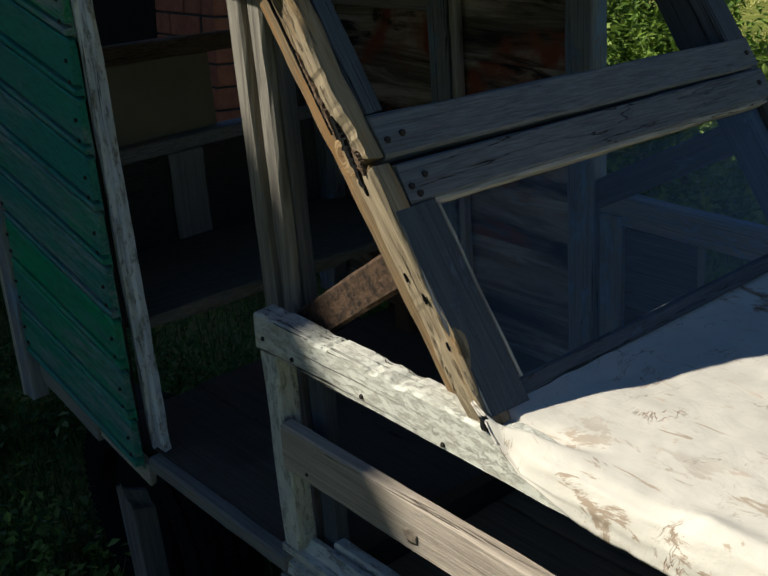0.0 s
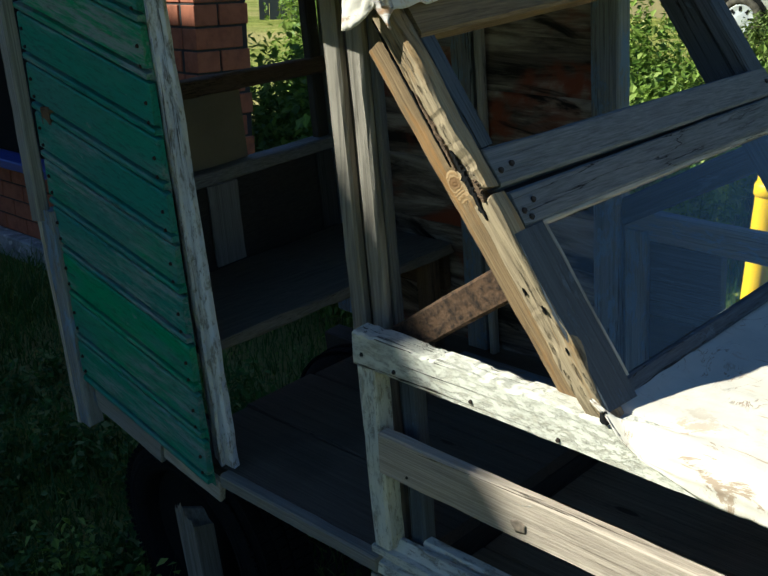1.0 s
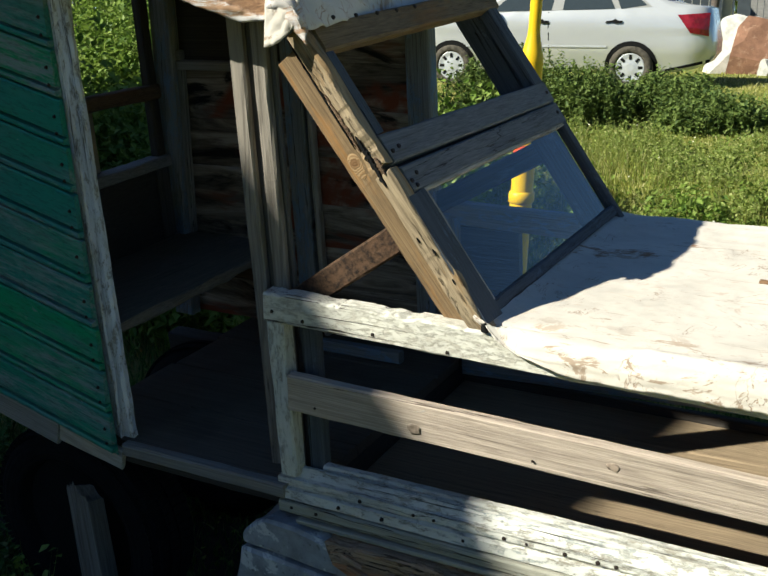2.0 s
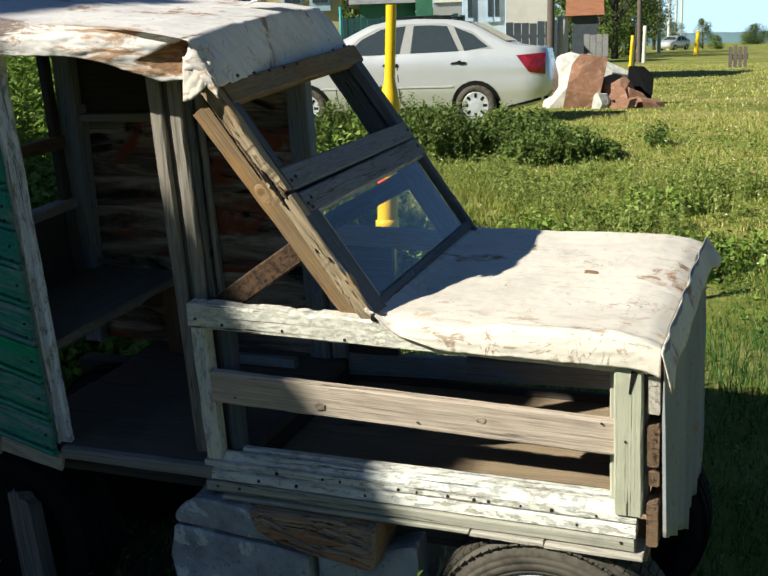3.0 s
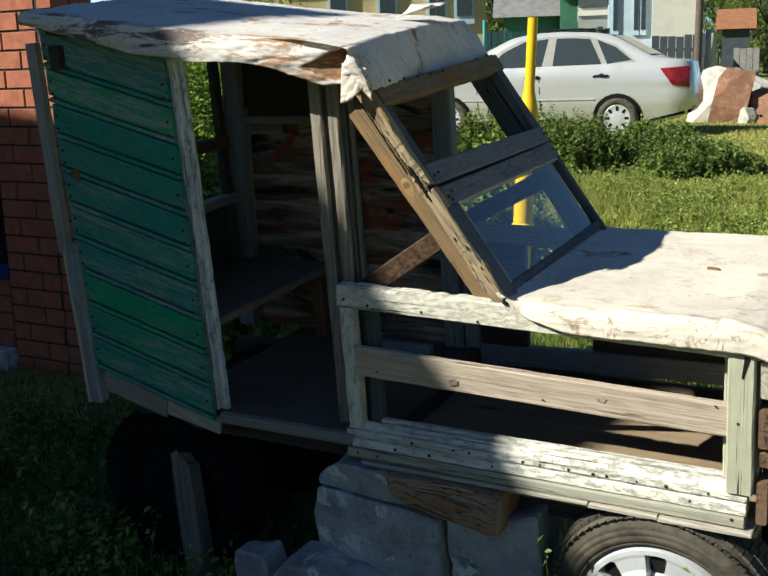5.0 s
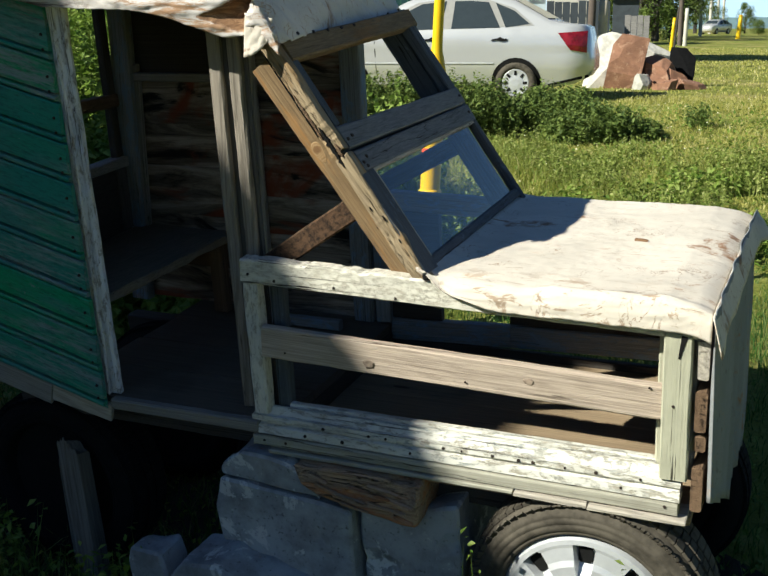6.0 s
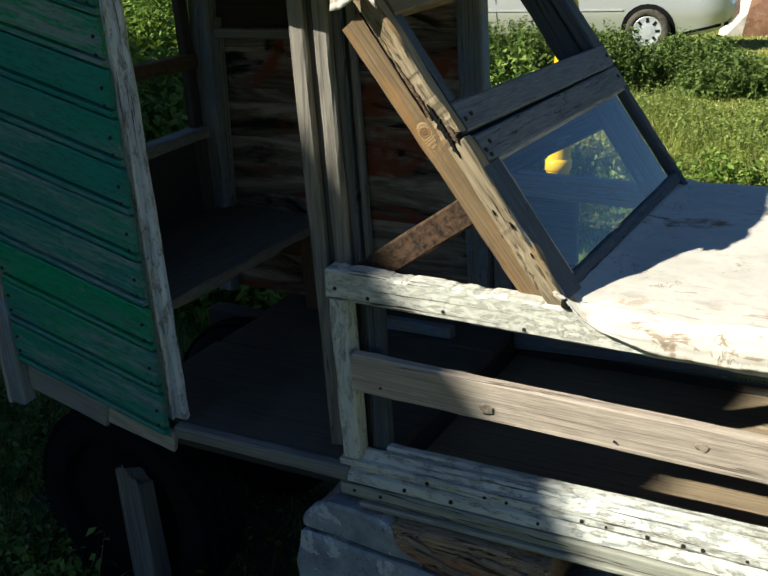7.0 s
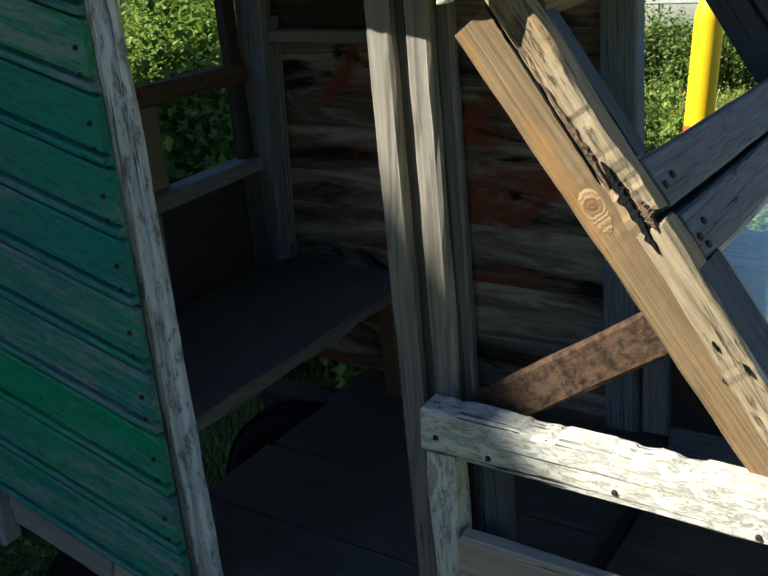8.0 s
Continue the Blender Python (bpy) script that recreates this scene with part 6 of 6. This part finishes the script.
# ---- houses and fences beyond ----
def house(label, az0, az1, d, wall, roof_mat, tall=2.7, gable=1.6, windows=(), trim=BLUE_PAINT, deep=6.0, end_on=False, wide=1.0, sill=0.82):
    """A single-storey house with a ridge roof; its front spans two bearings, its windows stand at given bearings."""
    a, b = Vector((*polar(az0, d), 0)), Vector((*polar(az1, d), 0))
    x = (b - a).normalized()
    y = Vector((-x.y, x.x, 0))
    t = thing("house", label, "house")
    m = Matrix((x, y, Vector((0, 0, 1)))).transposed().to_4x4()
    m.translation = (a.x, a.y, height(a.x, a.y))
    t.matrix_basis = m
    w = (b - a).length
    bm = bmesh.new()
    bmesh.ops.create_cube(bm, size=1.0, matrix=Matrix.Translation((w / 2, deep / 2, tall / 2 - 0.3)) @ Matrix.Diagonal((w, deep, tall + 0.6, 1)))
    part("wall", bm, wall, t)
    bm = bmesh.new()
    o = 0.35
    v = [bm.verts.new(p) for p in ((-o, -o, tall), (w + o, -o, tall), (w + o, deep + o, tall), (-o, deep + o, tall), (-o, deep / 2, tall + gable), (w + o, deep / 2, tall + gable))]
    faces = ((0, 1, 5, 4), (2, 3, 4, 5), (0, 4, 3), (1, 2, 5), (0, 3, 2, 1))
    if end_on:
        v[4].co, v[5].co = (w / 2, -o, tall + gable), (w / 2, deep + o, tall + gable)
        faces = ((0, 1, 4), (1, 2, 5, 4), (2, 3, 5), (3, 0, 4, 5), (0, 3, 2, 1))
    for f in faces:
        bm.faces.new([v[i] for i in f])
    part("roof", bm, roof_mat, t)
    mid, span = radians((az0 + az1) / 2), radians(abs(az1 - az0) / 2)
    for az in windows:
        wx = d * math.cos(span) * (math.tan(radians(az) - mid) + math.tan(span))
        up = sill + 0.725
        bm = bmesh.new()
        bmesh.ops.create_cube(bm, size=1.0, matrix=Matrix.Translation((wx, -0.02, up)) @ Matrix.Diagonal((wide, 0.10, 1.45, 1)))
        win = part("window", bm, trim, t)
        for dx in (-0.2 * wide, 0.2 * wide):
            bm = bmesh.new()
            bmesh.ops.create_cube(bm, size=1.0, matrix=Matrix.Translation((wx + dx, -0.06, up)) @ Matrix.Diagonal((0.34 * wide, 0.06, 1.15, 1)))
            part("pane", bm, CAR_GLASS, win)
    return t


PALE_BLUE = plain("pale_blue_paint", (0.42, 0.55, 0.66), 0.6, vary=0.15, scale=4)
GREEN_WALL = plain("dark_green_boards", (0.03, 0.13, 0.075), 0.7, vary=0.25, scale=3)
ORANGE_ROOF = plain("rust_orange_roof", (0.30, 0.125, 0.06), 0.8, vary=0.25, scale=2)
house("yellow boarded house with pale blue window frames", -37.0, -24.22, 21.0, WALL_YELLOW, ROOF_GREY, 3.3, gable=0.6, deep=4.0, windows=(-32.0, -29.4, -26.8, -25.36), trim=PALE_BLUE, wide=0.39, sill=1.82)
house("low house with a pale grey roof behind the fence", -23.2, -20.3, 36.0, GREEN_WALL, ROOF_GREY, 2.55, gable=1.7)
house("dark green boarded house end", -20.28, -19.38, 35.4, GREEN_WALL, ROOF_GREY, 3.4)
porch = house("dark glazed porch with a white fascia board", -19.36, -17.84, 35.2, TRIM_GREY, ROOF_GREY, 3.1)
b = bmesh.new()
bmesh.ops.create_cube(b, size=1.0, matrix=Matrix.Translation((0.47, -0.04, 2.62)) @ Matrix.Diagonal((0.92, 0.08, 0.24, 1)))
part("fascia", b, WALL_PALE, porch)
house("pale grey-blue rendered house with small windows", -17.82, -15.64, 31.0, WALL_BLUE, ROOF_GREY, 4.2, windows=(-17.46, -16.42, -16.06), trim=PALE_BLUE, wide=0.17, sill=1.75)
house("pale boarded house beyond the car", -15.62, -13.42, 30.4, WALL_PALE, ROOF_GREY, 4.2)
house("small house with a rust-orange roof among trees", -12.1, -10.8, 60.0, FENCE_GREY, ORANGE_ROOF, 2.55, gable=1.15)


def fence(label, az0, az1, d, tall, mat, width=0.12, gap=0.02):
    """A fence of upright boards between two bearings."""
    a, b = Vector((*polar(az0, d), 0)), Vector((*polar(az1, d), 0))
    t = thing("fence", label, "fence")
    L = (b - a).length
    x = (b - a).normalized()
    m = Matrix((x, Vector((-x.y, x.x, 0)), Vector((0, 0, 1)))).transposed().to_4x4()
    m.translation = (a.x, a.y, height(a.x, a.y) - 0.05)
    t.matrix_basis = m
    me = None
    k = 0.0
    while k < L:
        if me is None:
            bm = bmesh.new()
            bmesh.ops.create_cube(bm, size=1.0, matrix=Matrix.Translation((width / 2, 0, tall / 2)) @ Matrix.Diagonal((width, 0.025, tall, 1)))
            me = bpy.data.meshes.new("slat")
            bm.to_mesh(me)
            bm.free()
            me.materials.append(mat)
        ob = new("slat", me)
        ob.parent = t
        ob.matrix_basis = Matrix.Translation((k, 0, random.uniform(-0.03, 0.03)))
        k += width + gap
    bm = bmesh.new()
    for z in (0.4, tall - 0.35):
        bmesh.ops.create_cube(bm, size=1.0, matrix=Matrix.Translation((L / 2, 0.04, z)) @ Matrix.Diagonal((L, 0.05, 0.08, 1)))
    part("fence_rail", bm, mat, t)


fence("grey profiled metal fence behind the yard", -50.0, -31.5, 22.0, 2.2, FENCE_GREY, 0.19, 0.015)
fence("dark teal board fence behind the car", -24.2, -17.86, 28.5, 1.95, TEAL, 0.15, 0.02)
fence("dark grey-blue sheet fence beyond the car", -15.62, -12.4, 28.6, 1.70, FENCE_GREY, 0.19, 0.012)
fence("grey weathered board fence by the rocks", -11.55, -10.37, 40.0, 1.45, GREY_WOOD, 0.20, 0.02)
fence("grey picket fence in the distance", -4.34, -3.4, 43.0, 0.85, POLE_WOOD, 0.13, 0.05)


# ---- trees, bushes, grass ----
def tree(az, d, tall, spread, seed, label):
    x, y = polar(az, d)
    z = height(x, y)
    t = thing("tree", label, "tree", matrix=Matrix.Translation((x, y, z)))
    rnd = random.Random(seed)
    bm = bmesh.new()

    def limb(a, b, r0, r1):
        d_ = (b - a)
        q = d_.to_track_quat("Z", "X").to_matrix()
        lo = [bm.verts.new(a + q @ Vector((r0 * math.cos(k * 1.047), r0 * math.sin(k * 1.047), 0))) for k in range(6)]
        hi = [bm.verts.new(b + q @ Vector((r1 * math.cos(k * 1.047), r1 * math.sin(k * 1.047), 0))) for k in range(6)]
        for k in range(6):
            bm.faces.new((lo[k], lo[(k + 1) % 6], hi[(k + 1) % 6], hi[k]))

    limb(Vector((0, 0, -0.2)), Vector((0, 0, tall * 0.5)), 0.03 * tall, 0.018 * tall)
    clumps = []
    for i in range(34):
        a = rnd.uniform(0, 6.283)
        h = rnd.uniform(0.12, 0.95) * tall
        k = spread * math.sin(min(1, (h / tall) * 1.05) * math.pi) ** 0.6 * rnd.uniform(0.3, 0.95)
        end = Vector((math.cos(a) * k, math.sin(a) * k, h))
        limb(Vector((0, 0, h * 0.55)), end, 0.008 * tall, 0.003 * tall)
        clumps.append((end, rnd.uniform(0.16, 0.30) * spread))
    part("trunk", bm, DARK_WOOD, t)
    r = np.random.RandomState(seed)
    pts = []
    for c, rad in clumps:
        v = r.normal(size=(230, 3))
        v /= np.linalg.norm(v, axis=1)[:, None]
        pts.append(np.array(c) + v * (rad * 1.6 * r.uniform(0.5, 1.0, (230, 1))))
    vs, fs = leaf_cloud(np.concatenate(pts), 0.075 * spread, seed)
    me = bpy.data.meshes.new("crown")
    me.from_pydata(vs, [], fs)
    me.materials.append(TREE)
    crown = new("crown", me)
    crown.parent = t


for az, d, tall, spread, seed in ((-12.3, 84, 6.5, 3.0, 11), (-10.6, 78, 7.0, 3.0, 1), (-11.4, 95, 8.5, 3.6, 2), (-9.9, 72, 8.5, 2.6, 3), (-9.2, 88, 8.5, 2.8, 4), (-8.5, 95, 8.0, 2.4, 12), (-7.9, 125, 7.0, 1.7, 13), (-7.0, 140, 3.6, 1.5, 14), (-5.5, 120, 3.2, 1.1, 6), (-4.85, 110, 1.3, 0.8, 15), (-23.6, 42, 5.5, 2.4, 7), (-22.4, 46, 6.5, 2.6, 8), (-3.0, 160, 2.4, 2.2, 9)):
    tree(az, d, tall, spread, seed, "leafy green garden tree in full summer leaf")


def distant_hills():
    bm = bmesh.new()
    prev = None
    for i in range(81):
        az = -40 + i
        x, y = polar(az, 1300)
        h = -0.6 + 1.6 * noise.noise(Vector((az * 0.2, 0, 0))) + 0.8 * noise.noise(Vector((az * 1.9, 3, 0)))
        cur = (bm.verts.new((x, y, -20)), bm.verts.new((x, y, h + 6)))
        if prev:
            bm.faces.new((prev[0], cur[0], cur[1], prev[1]))
        prev = cur
    # the haze of distance is put into the blue colour of the woods
    tagged(part("backdrop", bm, plain("hazy_blue_woods", (0.16, 0.25, 0.30), 1.0, vary=0.2, scale=0.02, bump=0)), "hazy blue wooded hills on the horizon", "hills", kind="structure")


distant_hills()


def thicket(name, clumps, size, seed, label, per=240, dense=1.0, leaf=None):
    """Tall weeds: bare stems with pairs of leaves all the way up, thinning to the tips."""
    rnd = random.Random(seed)
    r = np.random.RandomState(seed)
    pts = []
    bm_v, bm_f = [], []
    for x, y, rad, tall in clumps:
        for _ in range(int(per * rad * rad / 0.25)):
            a, k = rnd.uniform(0, 6.283), rad * math.sqrt(rnd.random())
            sx, sy = x + k * math.cos(a), y + k * math.sin(a)
            h = tall * rnd.uniform(0.55, 1.08) * (1 - 0.35 * (k / rad) ** 2)
            lx, ly = rnd.gauss(0, 0.10) * h, rnd.gauss(0, 0.10) * h
            z0 = height(sx, sy)
            b = len(bm_v)
            w = 0.004
            bm_v.extend([(sx - w, sy, z0), (sx + w, sy, z0), (sx + lx, sy + ly, z0 + h)])
            bm_f.append((b, b + 1, b + 2))
            n = int((9 + h * 16) * dense)
            f = np.linspace(0.12, 1.0, n)
            p = np.stack((sx + lx * f + r.normal(0, 0.012, n), sy + ly * f + r.normal(0, 0.012, n), z0 + h * f), 1)
            pts.append(p)
    vs, fs = leaf_cloud(np.concatenate(pts), size, seed, 0.35)
    base = len(vs)
    vs.extend(bm_v)
    fs.extend([tuple(i + base for i in f) for f in bm_f])
    me = bpy.data.meshes.new(name)
    me.from_pydata(vs, [], fs)
    me.materials.append(leaf or BUSH)
    tagged(new(name, me), label, "weeds", kind="stuff")


rb = random.Random(4)
thicket("shrub", [(-3.9, 3.9, 0.55, 1.8), (-3.4, 4.2, 0.5, 1.65), (-4.5, 4.5, 0.6, 2.0), (-5.2, 4.7, 0.6, 2.0), (-3.3, 3.3, 0.45, 1.5), (-2.9, 3.6, 0.4, 1.35), (-4.6, 5.6, 0.7, 2.0), (-5.4, 6.3, 0.8, 2.4), (-4.1, 4.9, 0.6, 1.7), (-6.2, 7.2, 0.9, 2.6), (-3.6, 5.6, 0.6, 1.4), (-3.45, 2.55, 0.42, 1.05), (-3.35, 3.05, 0.42, 1.8), (-3.75, 3.3, 0.45, 1.95), (-3.9, 2.7, 0.45, 1.1)], 0.058, 36, "tall leafy shrubs behind the truck", 130, 1.6)
thicket("weed_bush", [(-3.3 + 0.33 * i + rb.uniform(-0.12, 0.12), 8.55 + 0.07 * i + rb.uniform(-0.4, 0.5), rb.uniform(0.42, 0.58), rb.uniform(0.68, 0.90) - 0.066 * i) for i in range(8)] + [(-0.28, 9.75, 0.16, 0.30)], 0.050, 31, "low dark green weed bush on the lawn", 210, 1.8, TREE)
thicket("weed_patch", [(-2.15, 1.95, 0.34, 0.70), (-2.6, 2.4, 0.42, 0.90), (-1.75, 2.35, 0.40, 0.8), (-3.1, 2.9, 0.45, 1.3), (-2.3, 3.0, 0.5, 1.15), (-1.45, 1.9, 0.3, 0.8), (-3.5, 3.6, 0.5, 1.5)] + [(-3.6 + 0.45 * (i % 5) + rb.uniform(-0.2, 0.2), 2.5 + 0.75 * (i // 5) + rb.uniform(-0.3, 0.3), rb.uniform(0.4, 0.6), rb.uniform(0.8, 1.25)) for i in range(20)], 0.062, 32, "tall lush weeds growing behind the truck", 120, 1.5)
thicket("weed_patch", [(-0.9 + 0.4 * i + rb.uniform(-0.15, 0.15), 4.2 + 0.7 * (i % 4) + rb.uniform(-0.2, 0.2), 0.34, rb.uniform(0.16, 0.34)) for i in range(6)], 0.055, 33, "short leafy weeds in the grass", 90)


def spots(n, x0, x1, y0, y1, seed, keep=None):
    r = np.random.RandomState(seed)
    x, y = r.uniform(x0, x1, n), r.uniform(y0, y1, n)
    k = np.array([0.75 + 0.9 * noise.noise(Vector((a * 0.9, b * 0.9, 3))) for a, b in zip(x, y)])
    rim = np.minimum(np.minimum(x - x0, x1 - x), np.minimum(y - y0, y1 - y))
    ok = (k > 0.15) & (r.uniform(0, 1, n) < rim / 0.9)
    x, y, k = x[ok], y[ok], k[ok]
    z = np.array([height(a, b) for a, b in zip(x, y)]) - 0.01
    return np.stack((x, y, z, k), 1)


blades("grass_near", spots(120000, -5.5, 4.0, -3.0, 5.0, 41), 0.17, 0.006, 0.8, SHADY_GRASS, "long shaggy grass round the truck", "grass", 1, 3)
blades("grass_lawn", spots(150000, -6.0, 6.0, 3.4, 13.8, 42), 0.085, 0.010, 0.8, LAWN, "short summer lawn with dry tips", "grass", 2)
blades("grass_far", spots(65000, -14.0, 12.0, 12.2, 48.0, 43), 0.09, 0.030, 0.6, LAWN, "distant summer lawn", "grass", 3)


def ground_leaves(name, n, x0, x1, y0, y1, size, seed, label):
    """Low broad leaves between the grass."""
    p = spots(n, x0, x1, y0, y1, seed)
    r = np.random.RandomState(seed + 7)
    p[:, 2] += r.uniform(0.01, 0.07, len(p)) * p[:, 3]
    vs, fs = leaf_cloud(p[:, :3], size, seed, 0.0)
    me = bpy.data.meshes.new(name)
    me.from_pydata(vs, [], fs)
    me.materials.append(BUSH)
    tagged(new(name, me), label, "weeds", kind="stuff")


rw = random.Random(8)
thicket("meadow_weeds", [(rw.uniform(-3.0, 0.9), rw.uniform(4.4, 7.8), rw.uniform(0.2, 0.42), rw.uniform(0.12, 0.36)) for i in range(46)], 0.032, 37, "pale green meadow weeds in front of the bush", 120, 1.3, WEED)
blades("meadow_grass", spots(9000, -3.2, 0.6, 4.6, 7.8, 45), 0.26, 0.007, 0.7, GRASS, "taller meadow grass in front of the bush", "grass", 5, 3)
blades("shade_grass", spots(26000, -4.2, 0.0, -2.4, 1.3, 46), 0.20, 0.009, 1.0, SHADY_GRASS, "rank grass beside the truck, darkened to look shaded", "grass", 6, 3)
thicket("weed_patch", [(rw.uniform(-3.0, -1.0), rw.uniform(-1.2, 1.0), rw.uniform(0.12, 0.26), rw.uniform(0.10, 0.24)) for i in range(26)], 0.034, 38, "low leafy weeds among the shaded grass", 150, 1.2, SHADY_GRASS)
blades("tall_grass", spots(9000, -2.6, -0.25, -1.3, 0.05, 44), 0.30, 0.007, 0.9, SHADY_GRASS, "tall grass growing beside the rear wheel", "grass", 4, 4)
thicket("weed_patch", [(-0.52, -0.16, 0.16, 0.38), (-0.98, -0.18, 0.22, 0.30), (-0.30, -0.24, 0.14, 0.22), (-0.42, -0.20, 0.12, 0.30), (-1.25, -0.05, 0.2, 0.35), (-0.62, -0.36, 0.2, 0.24)], 0.032, 34, "low leafy weeds by the stones and the rear wheel", 110)
thicket("weed_sprig", [(0.545, -0.13, 0.045, 0.74), (1.00, -0.20, 0.07, 0.56), (1.25, 0.05, 0.12, 0.40)], 0.020, 35, "thin weed stems beside the front wheel", 260)


def shade_patch(cx, cy, rx, ry, label):
    """A dark ground patch with an uneven edge, put in place of shade."""
    bm = bmesh.new()
    n = 40
    mid = bm.verts.new((cx, cy, height(cx, cy) + 0.012))
    ring = []
    for k in range(2):
        row = []
        for i in range(n):
            a = 2 * math.pi * i / n
            g = (1 + 0.12 * noise.noise(Vector((math.cos(a) * 2, math.sin(a) * 2, 4)))) * (0.55 if k == 0 else 1.0)
            x, y = cx + rx * g * math.cos(a), cy + ry * g * math.sin(a)
            row.append(bm.verts.new((x, y, height(x, y) + (0.012 if k == 0 else 0.003))))
        ring.append(row)
    for i in range(n):
        bm.faces.new((mid, ring[0][i], ring[0][(i + 1) % n]))
        bm.faces.new((ring[0][i], ring[1][i], ring[1][(i + 1) % n], ring[0][(i + 1) % n]))
    bmesh.ops.recalc_face_normals(bm, faces=bm.faces)
    tagged(part("ground_earth", bm, EARTH, smooth=True), label, "ground", kind="structure")


shade_patch(-0.1, 0.45, 1.55, 0.66, "dark ground patch in place of the shade under the truck")


def flowers():
    """Small pale flower heads dotted over the lawn."""
    p = spots(260, -4.0, 4.5, 3.6, 13.0, 61)
    r = np.random.RandomState(62)
    vs, fs = [], []
    for x, y, z, k in p:
        z += r.uniform(0.05, 0.11)
        w = r.uniform(0.006, 0.012)
        b = len(vs)
        vs.extend([(x + w * math.cos(i * 1.047), y + w * math.sin(i * 1.047), z) for i in range(6)])
        vs.append((x, y, z + w * 0.8))
        fs.extend([(b + i, b + (i + 1) % 6, b + 6) for i in range(6)])
    me = bpy.data.meshes.new("flowers")
    me.from_pydata(vs, [], fs)
    me.materials.append(FLOWER)
    tagged(new("flowers", me), "small pale flower heads in the lawn", "flowers", kind="stuff")


flowers()
ground_leaves("clover", 15000, -4.5, 4.5, 3.0, 12.0, 0.05, 51, "low clover and dandelion leaves in the lawn")
ground_leaves("clover", 26000, -4.5, 3.0, -1.6, 3.0, 0.024, 52, "low weeds in the shaded grass")


def sky_backdrop():
    """The pale sky low over the far horizon."""
    s = Shade("pale_horizon_sky", 1.0)
    e = s.t.nodes.new("ShaderNodeEmission")
    e.inputs["Color"].default_value, e.inputs["Strength"].default_value = (0.50, 0.72, 0.90, 1), 0.85
    s.link(e.outputs[0], s.t.nodes["Material Output"].inputs["Surface"])
    bm = bmesh.new()
    prev = None
    for i in range(41):
        x, y = polar(-45 + i * 1.5, 1900)
        cur = (bm.verts.new((x, y, -20)), bm.verts.new((x, y, 330)))
        if prev:
            bm.faces.new((prev[0], cur[0], cur[1], prev[1]))
        prev = cur
    tagged(part("backdrop", bm, s.m), "pale blue summer sky low over the horizon", "sky", kind="structure")


sky_backdrop()
